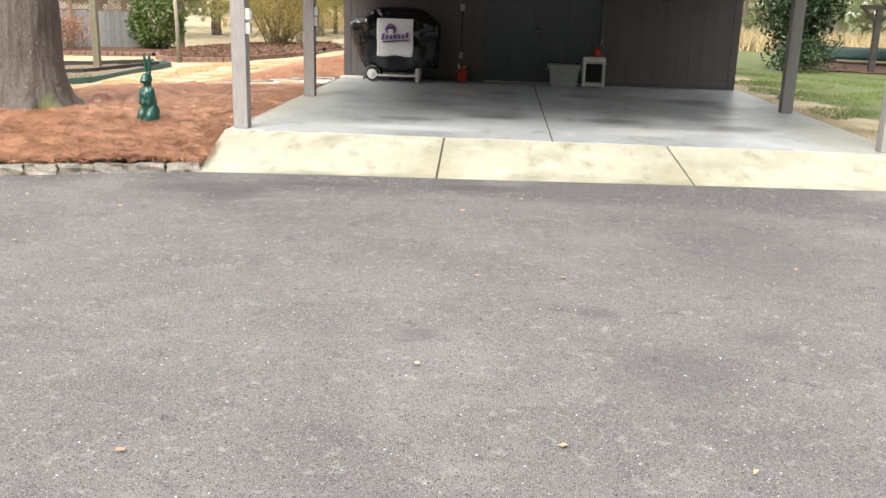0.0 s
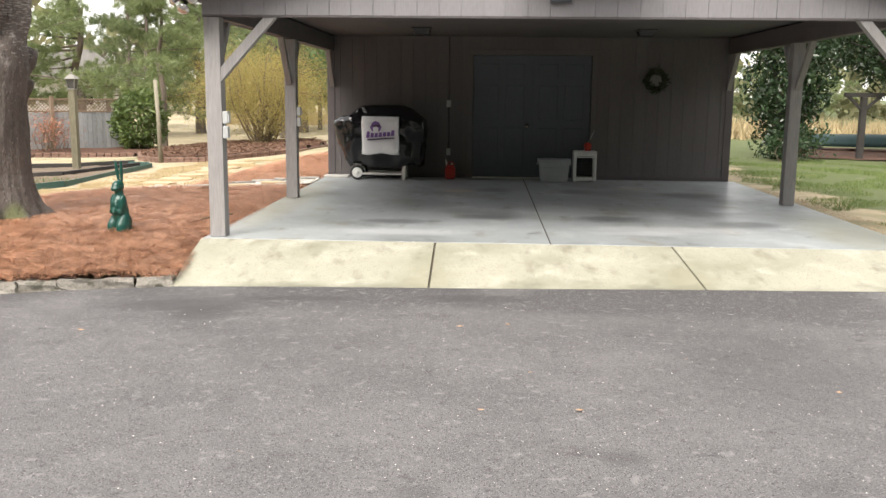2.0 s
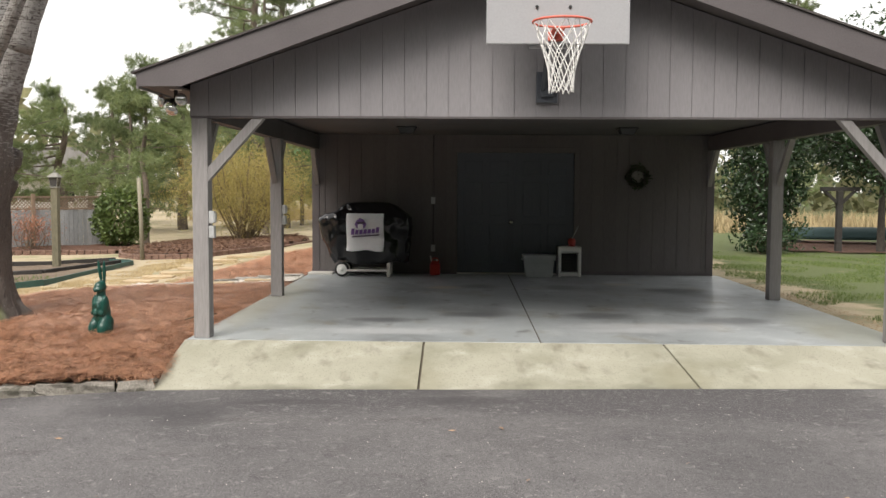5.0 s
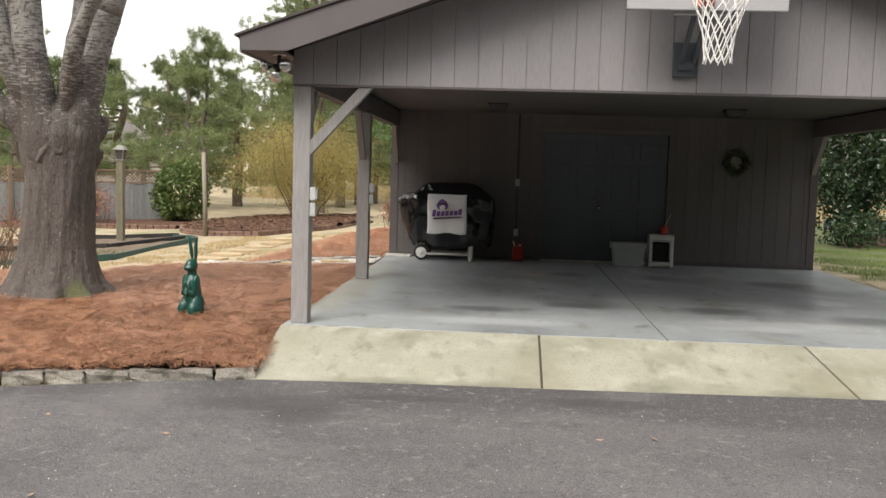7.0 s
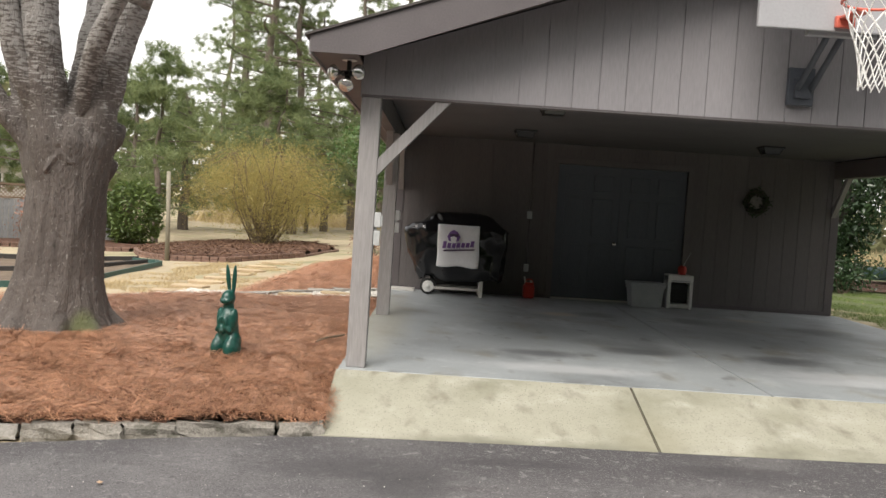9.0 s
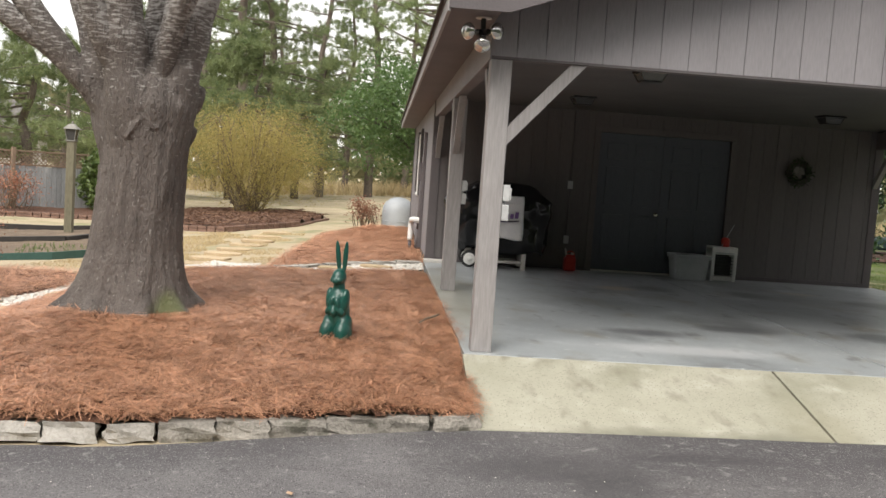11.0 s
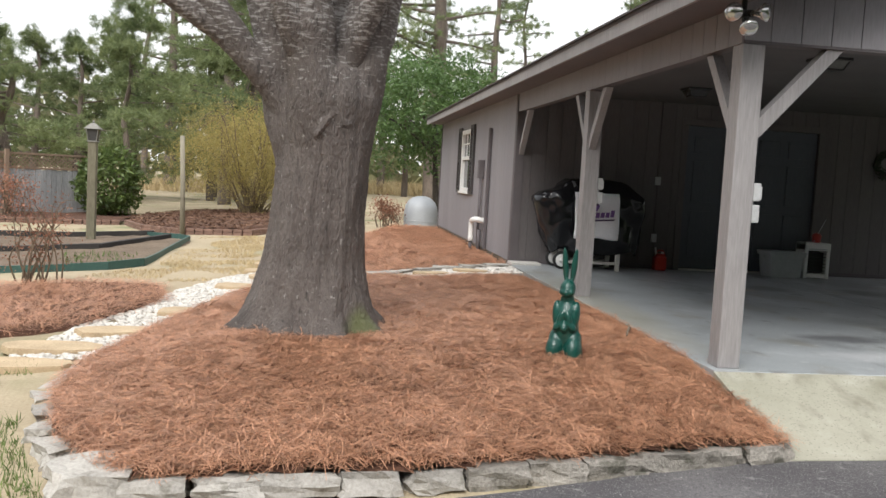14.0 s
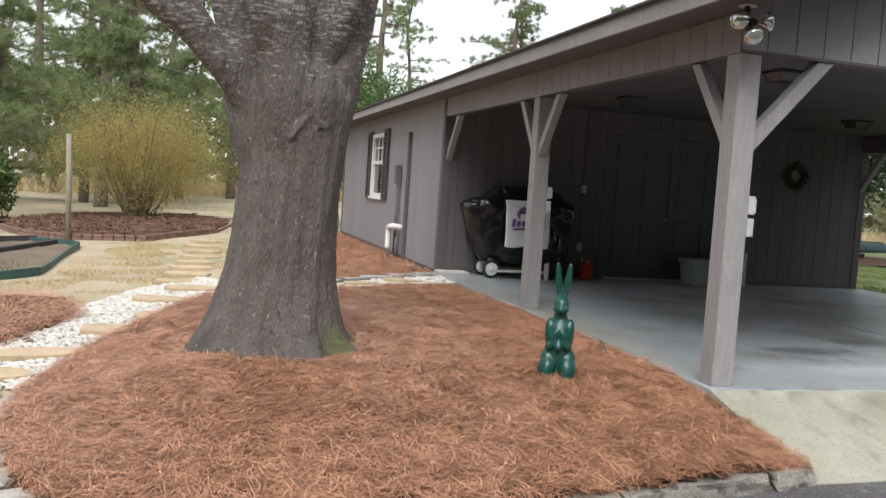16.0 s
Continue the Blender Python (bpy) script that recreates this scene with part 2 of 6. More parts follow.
PEBBLE = mat("white_pebble", (0.42, 0.395, 0.35), (0.68, 0.65, 0.60), 9, 60, 0.8, 0.1, rand=0.25)
BARK = mat("bark", (0.062, 0.051, 0.046), (0.165, 0.142, 0.128), 9, 80, 0.8, 1.0, (1, 1, 0.30), contrast=0.8, depth=0.025)
blotch(BARK, (0.045, 0.037, 0.033), 2.2, 0.52, 0.72, (1, 1, 0.5))
blotch(BARK, (0.085, 0.070, 0.061), 3.0, 0.54, 0.80, (3, 3, 7))
blotch(BARK, (0.30, 0.285, 0.27), 1.0, 0.62, 0.76, (14, 14, 60), 2, 0.5, 2.6)
blotch(BARK, (0.045, 0.038, 0.034), 34, 0.56, 0.76, (1, 1, 0.35))
blotch(BARK, (0.25, 0.235, 0.22), 42, 0.63, 0.71, (1, 1, 0.55))
spot(BARK, (0.11, 0.13, 0.04), -2.27, 0.60, 0.15, 0.24, 0.7, 0.09, 0.16)
PINEBARK = mat("pine_bark", (0.07, 0.055, 0.045), (0.19, 0.155, 0.125), 4, 30, 0.95, 0.8, (1, 1, 0.35), depth=0.02)
PINELEAF = mat("pine_needles", (0.105, 0.155, 0.062), (0.28, 0.32, 0.145), 0.5, 9, 0.55, 0, rand=0.4)
MAGNOLIA = mat("magnolia_leaf", (0.022, 0.046, 0.02), (0.055, 0.09, 0.04), 2, 14, 0.22, 0, rand=0.45)
BUSHLEAF = mat("laurel_leaf", (0.05, 0.09, 0.02), (0.16, 0.21, 0.06), 3, 12, 0.4, 0, rand=0.4)
BAYLEAF = mat("evergreen_leaf", (0.05, 0.10, 0.03), (0.13, 0.20, 0.065), 1.5, 10, 0.4, 0, rand=0.45)
FORSYTHIA = mat("spring_shrub_leaf", (0.30, 0.25, 0.075), (0.56, 0.47, 0.18), 1.5, 10, 0.6, 0, rand=0.35)
TWIG = mat("twig", (0.10, 0.075, 0.05), (0.21, 0.16, 0.11), 6, 40, 0.9, 0.3)
DEADLEAF = mat("dead_leaf", (0.20, 0.08, 0.05), (0.36, 0.18, 0.11), 6, 30, 0.8, 0, rand=0.3)
LITTER = mat("leaf_litter", (0.075, 0.04, 0.025), (0.25, 0.14, 0.085), 3, 30, 0.85, 0, rand=0.5)
WOODS = mat("far_woods", (0.13, 0.145, 0.07), (0.30, 0.275, 0.15), 0.12, 2.0, 0.9, 0, rand=0.5)
FENCE = mat("grey_fence_wood", (0.18, 0.188, 0.192), (0.33, 0.335, 0.335), 2, 50, 0.9, 0.3, (1, 1, 0.15), 0.15)
LATTICE = mat("lattice_wood", (0.15, 0.105, 0.072), (0.25, 0.18, 0.128), 3, 50, 0.85, 0.2, rand=0.1)
OLDPOST = mat("treated_post", (0.085, 0.078, 0.052), (0.18, 0.165, 0.112), 3, 60, 0.9, 0.3, (1, 1, 0.15))
POLEWOOD = mat("pale_pole_wood", (0.17, 0.155, 0.115), (0.30, 0.275, 0.21), 3, 60, 0.9, 0.3, (1, 1, 0.15))
EDGING = mat("green_edging", (0.025, 0.07, 0.062), (0.045, 0.105, 0.09), 3, 40, 0.6, 0.1)
# dark wood, with the backlit trellis's shade put into its colour
TIMBER = mat("dark_timber", (0.022, 0.020, 0.019), (0.05, 0.045, 0.04), 3, 50, 0.9, 0.3)
BRICK = mat("edging_brick", (0.11, 0.065, 0.05), (0.25, 0.155, 0.115), 6, 60, 0.9, 0.4, rand=0.35)
GREENPLASTIC = mat("green_plastic", (0.003, 0.034, 0.027), (0.007, 0.072, 0.054), 9, 45, 0.3, 0.5, contrast=0.8, depth=0.008)
COVER = mat("black_vinyl", (0.008, 0.008, 0.010), (0.014, 0.014, 0.016), 3, 14, 0.16, 0.15, depth=0.006)
BANNER = mat("white_banner", (0.74, 0.74, 0.77), (0.86, 0.86, 0.88), 3, 60, 0.7, 0.1)
PURPLE = mat("purple_print", (0.16, 0.08, 0.27), (0.20, 0.11, 0.32), 5, 60, 0.7, 0)
MAROON = mat("dark_print", (0.05, 0.03, 0.07), (0.08, 0.05, 0.10), 5, 60, 0.7, 0)
WHITE = mat("white_plastic", (0.66, 0.66, 0.64), (0.78, 0.78, 0.76), 5, 60, 0.45, 0.05)
OFFWHITE = mat("aged_white_metal", (0.50, 0.48, 0.45), (0.64, 0.62, 0.58), 5, 60, 0.5, 0.05)
PALEGREY = mat("pale_grey_metal", (0.36, 0.37, 0.37), (0.47, 0.48, 0.48), 5, 60, 0.5, 0.05)
GREYPLASTIC = mat("grey_plastic", (0.34, 0.365, 0.375), (0.44, 0.465, 0.475), 5, 60, 0.5, 0.06)
BLACK = mat("black_metal", (0.012, 0.012, 0.012), (0.03, 0.03, 0.03), 8, 60, 0.5, 0.05)
RUBBER = mat("tyre_rubber", (0.015, 0.015, 0.015), (0.03, 0.03, 0.03), 8, 60, 0.85, 0.1)
RED = mat("red_plastic", (0.36, 0.02, 0.015), (0.48, 0.035, 0.025), 8, 60, 0.4, 0.05)
ORANGE = mat("orange_enamel", (0.55, 0.115, 0.075), (0.68, 0.16, 0.11), 8, 60, 0.45, 0.1)
NET = mat("white_cord", (0.72, 0.71, 0.69), (0.85, 0.84, 0.82), 30, 200, 0.85, 0.3)
BOARD = mat("grey_board", (0.325, 0.325, 0.34), (0.375, 0.375, 0.39), 1.5, 60, 0.55, 0.05)
STEEL = mat("grey_steel", (0.35, 0.36, 0.37), (0.48, 0.49, 0.5), 8, 60, 0.45, 0.1, metal=0.6)
BLUEBOX = mat("slate_bracket", (0.055, 0.062, 0.078), (0.08, 0.09, 0.108), 5, 60, 0.6, 0.1)
DARKBARK = mat("dark_bark", (0.035, 0.03, 0.026), (0.085, 0.072, 0.06), 5, 40, 0.95, 0.5, (1, 1, 0.3))
TANK = mat("tank_white", (0.27, 0.29, 0.31), (0.37, 0.39, 0.405), 2, 60, 0.5, 0.05)
BULB = mat("floodlight_bulb", (0.42, 0.42, 0.41), (0.58, 0.57, 0.55), 20, 100, 0.08, 0.02, metal=0.75, coat=1.0)
TARP = mat("teal_canvas", (0.02, 0.047, 0.05), (0.032, 0.07, 0.07), 2, 50, 0.7, 0.2)
SHUTTER = mat("shutter_paint", (0.035, 0.03, 0.03), (0.055, 0.05, 0.05), 3, 60, 0.6, 0.1)
ROOFFAR = mat("far_roof", (0.22, 0.21, 0.21), (0.32, 0.31, 0.31), 3, 30, 0.9, 0.2)
WALLFAR = mat("far_wall", (0.45, 0.43, 0.40), (0.58, 0.56, 0.53), 2, 30, 0.9, 0.1)
KNOBMETAL = mat("knob_metal", (0.55, 0.52, 0.45), (0.7, 0.67, 0.6), 20, 100, 0.25, 0.02, metal=1.0)
GLASS = bpy.data.materials.new("window_glass")
GLASS.use_nodes = True
gb = GLASS.node_tree.nodes["Principled BSDF"]
gb.inputs["Base Color"].default_value = (0.02, 0.025, 0.03, 1)
gb.inputs["Roughness"].default_value = 0.05
GRAIN_CLEAR = mat("lamp_glass", (0.04, 0.04, 0.042), (0.065, 0.065, 0.065), 20, 100, 0.2, 0.02)


PALESTONE = mat("pale_stone", (0.24, 0.225, 0.20), (0.52, 0.495, 0.45), 6, 60, 0.9, 0.6, rand=0.3, contrast=0.8, depth=0.012)
blotch(PALESTONE, (0.14, 0.13, 0.10), 8, 0.58, 0.72)
OLDMETAL = mat("weathered_metal", (0.16, 0.155, 0.14), (0.27, 0.26, 0.235), 8, 60, 0.8, 0.1)


def leafy(m, amount):
    """Lets part of the light pass through thin leaves."""
    t = m.node_tree
    b = t.nodes["Principled BSDF"]
    tr = nd(t, "ShaderNodeBsdfTranslucent")
    t.links.new(b.inputs["Base Color"].links[0].from_socket, tr.inputs["Color"])
    mix = nd(t, "ShaderNodeMixShader", Fac=amount)
    t.links.new(b.outputs[0], mix.inputs[1])
    t.links.new(tr.outputs[0], mix.inputs[2])
    t.links.new(mix.outputs[0], t.nodes["Material Output"].inputs["Surface"])


for m, amount in ((PINELEAF, 0.45), (BAYLEAF, 0.4), (FORSYTHIA, 0.5), (WOODS, 0.4), (BUSHLEAF, 0.3), (MAGNOLIA, 0.2)):
    leafy(m, amount)


# ---- building helpers ----
def link(name, bm, material, parent=None, smooth=False):
    me = bpy.data.meshes.new(name)
    bm.normal_update()
    bm.to_mesh(me)
    bm.free()
    me.materials.append(material)
    if smooth:
        me.polygons.foreach_set("use_smooth", [True] * len(me.polygons))
    ob = new(name, me)
    if parent:
        ob.parent = parent
    return ob


def part(name, bm, material, parent, label="", smooth=False):
    ob = link(name, bm, material, parent, smooth)
    return tagged(ob, label) if label else ob


def thing(name, x, y, z, label, category, group="", turn=0):
    ob = new(name)
    ob.empty_display_size = 0.1
    ob.matrix_basis = pose(x, y, z, 0, 0, turn)
    return tagged(ob, label, category, group)


def raw(name, verts, faces, material, parent=None, smooth=False):
    me = bpy.data.meshes.new(name)
    verts = np.asarray(verts, np.float32)
    faces = np.asarray(faces, np.int32)
    n, k = faces.shape
    me.vertices.add(len(verts))
    me.vertices.foreach_set("co", verts.ravel())
    me.loops.add(n * k)
    me.loops.foreach_set("vertex_index", faces.ravel())
    me.polygons.add(n)
    me.polygons.foreach_set("loop_start", np.arange(n, dtype=np.int32) * k)
    me.polygons.foreach_set("loop_total", np.full(n, k, np.int32))
    if smooth:
        me.polygons.foreach_set("use_smooth", np.ones(n, bool))
    me.materials.append(material)
    me.update(calc_edges=True)
    me.validate()
    ob = new(name, me)
    if parent:
        ob.parent = parent
    return ob


def box(x0, x1, y0, y1, z0, z1, bevel=0.0, bm=None):
    own = bm or bmesh.new()
    made = bmesh.ops.create_cube(own, size=1.0)["verts"]
    for v in made:
        v.co = Vector(((x0 + x1) / 2 + v.co.x * (x1 - x0), (y0 + y1) / 2 + v.co.y * (y1 - y0), (z0 + z1) / 2 + v.co.z * (z1 - z0)))
    if bevel:
        edges = list({e for v in made for e in v.link_edges})
        bmesh.ops.bevel(own, geom=edges, offset=bevel, segments=2, affect="EDGES", profile=0.6)
    return own


def prism(outline, y0, y1, axis="y", bm=None):
    """A flat outline of (u, v) points drawn out from y0 to y1 along an axis."""
    own = bm or bmesh.new()
    put = {"y": lambda u, v, w: (u, w, v), "x": lambda u, v, w: (w, u, v), "z": lambda u, v, w: (u, v, w)}[axis]
    a = [own.verts.new(put(u, v, y0)) for u, v in outline]
    b = [own.verts.new(put(u, v, y1)) for u, v in outline]
    own.faces.new(a)
    own.faces.new(b[::-1])
    for i in range(len(a)):
        j = (i + 1) % len(a)
        own.faces.new((a[j], a[i], b[i], b[j]))
    bmesh.ops.recalc_face_normals(own, faces=own.faces[:])
    return own


def tube(points, radii, sides=10, bm=None, rough=0.0, cap=True):
    own = bm or bmesh.new()
    pts = [Vector(p) for p in points]
    rings = []
    for i, p in enumerate(pts):
        d = (pts[min(i + 1, len(pts) - 1)] - pts[max(i - 1, 0)]).normalized()
        u = d.cross(Vector((0, 1, 0)) if abs(d.y) < 0.9 else Vector((1, 0, 0))).normalized()
        w = d.cross(u)
        ring = []
        for k in range(sides):
            a = 2 * math.pi * k / sides
            r = radii[i]
            q = p + (u * math.cos(a) + w * math.sin(a)) * r
            if rough:
                q += (q - p) * rough * noise.noise(q * 4.0)
            ring.append(own.verts.new(q))
        rings.append(ring)
    for a, b in zip(rings, rings[1:]):
        for k in range(sides):
            j = (k + 1) % sides
            own.faces.new((a[k], a[j], b[j], b[k]))
    if cap:
        own.faces.new(rings[0][::-1])
        own.faces.new(rings[-1])
    return own


def lathe(profile, sides=20, bm=None):
    """A turned solid about z from (radius, z) pairs."""
    own = bm or bmesh.new()
    rings = [[own.verts.new((max(r, 1e-4) * math.cos(2 * math.pi * k / sides), max(r, 1e-4) * math.sin(2 * math.pi * k / sides), z))
              for k in range(sides)] for r, z in profile]
    for a, b in zip(rings, rings[1:]):
        for k in range(sides):
            j = (k + 1) % sides
            own.faces.new((a[k], a[j], b[j], b[k]))
    own.faces.new(rings[0][::-1])
    own.faces.new(rings[-1])
    return own


def shift(bm, m):
    bmesh.ops.transform(bm, matrix=m, verts=bm.verts[:])
    return bm


def smooth_step(a, b, x):
    t = min(1.0, max(0.0, (x - a) / (b - a)))
    return t * t * (3 - 2 * t)


def leaves(centres, size, rng, aspect=0.45, fold=0.25, droop=0.0):
    """One four-cornered, slightly folded leaf at each centre; gives vertices and triangles."""
    n = len(centres)
    d = rng.normal(size=(n, 3))
    d[:, 2] -= droop
    d /= np.linalg.norm(d, axis=1, keepdims=True)
    up = rng.normal(size=(n, 3))
    s = np.cross(d, up)
    s /= np.linalg.norm(s, axis=1, keepdims=True) + 1e-9
    nn = np.cross(d, s)
    ln = size * rng.uniform(0.6, 1.25, (n, 1))
    a, tip = centres - d * ln / 2, centres + d * ln / 2
    l = centres + s * ln * aspect / 2 + nn * ln * fold * 0.3
    r = centres - s * ln * aspect / 2 + nn * ln * fold * 0.3
    v = np.stack([a, l, tip, r], 1).reshape(-1, 3)
    i = np.arange(n)[:, None] * 4
    return v, np.concatenate([i + [0, 1, 2], i + [0, 2, 3]], 1).reshape(-1, 3)


# ---- ground ----
def ground_z(x, y):
    left = max(-0.5, -0.10 + 0.05 * min(x, 0.0))
    back = left if x < 0 else -0.10 - 0.25 * smooth_step(8.5, 30, x)
    k = smooth_step(-0.2, -1.3, y)
    return back * (1 - k) + (-0.285 + (0.02 * max(x, -8) if x < 0 else 0)) * k


def drive_z(x, y):
    near = smooth_step(-9, -1, y)
    return -0.262 + (0.015 * max(x, -8) if x < 0 else 0.0125 * min(x, 8) * near)


def sheet(name, xs, ys, height, material, keep=None, smooth=True):
    verts = [(x, y, height(x, y)) for y in ys for x in xs]
    w = len(xs)
    faces = [(j * w + i, j * w + i + 1, (j + 1) * w + i + 1, (j + 1) * w + i) for j in range(len(ys) - 1) for i in range(w - 1)
             if keep is None or keep((xs[i] + xs[i + 1]) / 2, (ys[j] + ys[j + 1]) / 2)]
    return raw(name, verts, faces, material, None, smooth)


def steps(*runs):
    out = []
    for a, b, n in runs:
        out += list(np.linspace(a, b, n, endpoint=False))
    return out + [runs[-1][1]]


gx = steps((-900, -60, 8), (-60, -14, 23), (-14, 14, 70), (14, 60, 23), (60, 900, 8))
gy = steps((-300, -30, 6), (-30, -4, 13), (-4, 20, 72), (20, 80, 30), (80, 1500, 8))
tagged(sheet("ground", gx, gy, lambda x, y: ground_z(x, y) - (0.12 if -0.45 < x < 7.3 and -3 < y < -0.3 else 0.0) + 0.025 * noise.noise((x * 0.7, y * 0.7, 0)) * (1 if y > 0 else 0), SOIL),
       "dry tan lawn with patches of green grass", "ground", kind="structure")


def drive_edge(x):
    """How far back the asphalt reaches."""
    if x > 0:
        return -1.005
    if x > -3.0:
        return -1.03 - 0.58 * smooth_step(0, -2.4, x)
    return -1.61 - 0.9 * (-3.0 - x)


verts, faces = [], []
dx = steps((-30, -4, 20), (-4, 8, 60), (8, 40, 20))
for i, x in enumerate(dx):
    back = max(drive_edge(x) - 0.03 + 0.025 * noise.noise((x * 3.1, 0, 5)), -32)
    for j in range(13):
        y = back + (-34 - back) * (j / 12) ** 1.6
        verts.append((x, y, drive_z(x, y) + 0.012 * noise.noise((x * 0.5, y * 0.5, 3))))
    if i:
        a = i * 13
        faces += [(a - 13 + j, a - 13 + j + 1, a + j + 1, a + j) for j in range(12)]
tagged(raw("road", verts, [f[::-1] for f in faces], ASPHALT, None, True), "worn grey asphalt driveway with dark stains", "driveway", kind="structure")

# ---- slab and ramp ----
W = 6.68
slab = tagged(new("floor"), "stained grey concrete carport slab", "floor", kind="structure")
for x0, x1 in ((-0.05, 3.28), (3.295, W + 0.12)):
    part("slab_panel", box(x0, x1, -0.07, 6.74, -0.25, 0.0, 0.006), SLAB, slab)
part("joint_filler", box(-0.05, W + 0.12, -0.079, -0.069, -0.2, -0.008), JOINT, slab, "dirt-filled joint")
part("joint_filler", box(3.27, 3.305, -0.06, 6.7, -0.24, -0.012), JOINT, slab, "dirt-filled joint")
ramp = tagged(new("pavement"), "pale yellow-green concrete ramp with open joints", "ramp", kind="structure")


def ramp_block(x0, x1, drop=0.0, y0=-1.06, y1=-0.078, s0=0.0, s1=0.0):
    own = bmesh.new()
    foot = lambda x: -0.262 + 0.0125 * max(x, 0) + 0.002
    top = [own.verts.new(p) for p in ((x0 + s0, y0, foot(x0 + s0) - drop), (x1 + s1, y0, foot(x1 + s1) - drop), (x1, y1, -0.004 - drop), (x0, y1, -0.004 - drop))]
    low = [own.verts.new((v.co.x, v.co.y, -0.42)) for v in top]
    own.faces.new(top)
    own.faces.new(low[::-1])
    for i in range(4):
        j = (i + 1) % 4
        own.faces.new((top[j], top[i], low[i], low[j]))
    return own


SKEW = 0.10
for x0, x1, s0, s1 in ((-0.06, 2.182, 0, 0), (2.203, 4.407, 0, SKEW), (4.427, 6.95, SKEW, 0)):
    part("ramp_panel", ramp_block(x0, x1, s0=s0, s1=s1), RAMP, ramp)
for x, s0 in ((2.19, 0), (4.418, SKEW)):
    part("joint_filler", ramp_block(x - 0.02, x + 0.02, 0.02, -1.05, s0=s0, s1=s0), JOINT, ramp, "dirt-filled joint")

# ---- carport and store room ----
SLOPE = 0.345
RIDGE_X = W / 2
BACK = 6.72
FAR = 15.0
HEAD = 2.10


def roof_under(x):
    """Height of the underside of the roof."""
    return 2.385 + SLOPE * (min(x, W - x) - 0.02)


def siding(parent, a, b, bottom, top, place, face, thick=0.010, pitch=0.2032, start=None, paint=PAINT):
    """Upright grooved boards between a and b along a wall; place(u, w, z) gives the point, w towards the outside."""
    u = a if start is None else start
    while u < b - 0.01:
        u0, u1 = max(u + 0.0035, a), min(u + pitch - 0.0035, b)
        if u1 - u0 > 0.01:
            bm = bmesh.new()
            quad = [(u0, bottom(u0)), (u1, bottom(u1)), (u1, top(u1)), (u0, top(u0))]
            if u0 < RIDGE_X < u1 and face == "gable":
                quad.insert(3, (RIDGE_X, top(RIDGE_X)))
            if quad[2][1] - quad[1][1] > 0.01 or quad[-1][1] - quad[0][1] > 0.01:
                front = [bm.verts.new(place(p, thick, q)) for p, q in quad]
                rear = [bm.verts.new(place(p, 0.0, q)) for p, q in quad]
                bm.faces.new(front)
                for i in range(len(quad)):
                    j = (i + 1) % len(quad)
                    bm.faces.new((front[j], front[i], rear[i], rear[j]))
                bmesh.ops.recalc_face_normals(bm, faces=bm.faces[:])
                part("siding_board", bm, paint, parent)
        u += pitch


gable = tagged(new("wall_gable"), "taupe grooved plywood siding over carport opening", "wall", kind="structure")
part("backing", prism([(0.0, HEAD), (W, HEAD), (W, roof_under(W)), (RIDGE_X, roof_under(RIDGE_X)), (0.0, roof_under(0))], 0.0, 0.10), PAINT, gable)
siding(gable, 0.0, W, lambda u: HEAD - 0.005, roof_under, lambda u, w, z: (u, -w, z), "gable", start=-0.03)
part("drip_edge", box(-0.0, W, -0.006, 0.10, HEAD - 0.022, HEAD - 0.001), TRIM, gable)

for name, x0, x1, sign in (("wall_header_left", 0.0, 0.10, -1), ("wall_header_right", W - 0.10, W, 1)):
    head = tagged(new(name), "taupe siding strip above side posts", "wall", kind="structure")
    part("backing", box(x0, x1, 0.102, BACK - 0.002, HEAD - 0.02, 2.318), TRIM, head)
    xo = x0 if sign < 0 else x1
    siding(head, 0.0, BACK, lambda u: HEAD - 0.025, lambda u: 2.318, lambda u, w, z, xo=xo, sign=sign: (xo + sign * w, u, z), "side")

DL, DR, DH = 2.42, 4.38, 2.04
# back wall boards and door casing wear the paint with shade mixed in
back_wall = tagged(new("wall_back"), "taupe grooved siding wall, carport shade put into its colour", "wall", kind="structure")
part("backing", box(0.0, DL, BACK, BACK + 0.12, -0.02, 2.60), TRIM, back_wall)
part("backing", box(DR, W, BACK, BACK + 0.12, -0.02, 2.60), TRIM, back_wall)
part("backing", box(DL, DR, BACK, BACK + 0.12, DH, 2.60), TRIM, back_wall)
siding(back_wall, 0.0, DL - 0.09, lambda u: 0.01, lambda u: 2.335, lambda u, w, z: (u, BACK - w, z), "back", paint=SHADED_PAINT)
siding(back_wall, DL - 0.09, DR + 0.09, lambda u: DH + 0.09, lambda u: 2.335, lambda u, w, z: (u, BACK - w, z), "back", paint=SHADED_PAINT)
siding(back_wall, DR + 0.09, W, lambda u: 0.01, lambda u: 2.335, lambda u, w, z: (u, BACK - w, z), "back", paint=SHADED_PAINT)
part("corner_trim", box(-0.022, 0.10, BACK - 0.022, BACK + 0.0, -0.05, HEAD - 0.03, 0.003), TRIM, back_wall)
part("corner_trim", box(W - 0.10, W + 0.022, BACK - 0.022, BACK, -0.05, HEAD - 0.03, 0.003), TRIM, back_wall)
part("base_board", box(0.10, DL - 0.1, BACK - 0.03, BACK - 0.0145, 0.002, 0.06, 0.003), TRIM, back_wall)
part("base_board", box(DR + 0.1, W - 0.10, BACK - 0.03, BACK - 0.0145, 0.002, 0.06, 0.003), TRIM, back_wall)

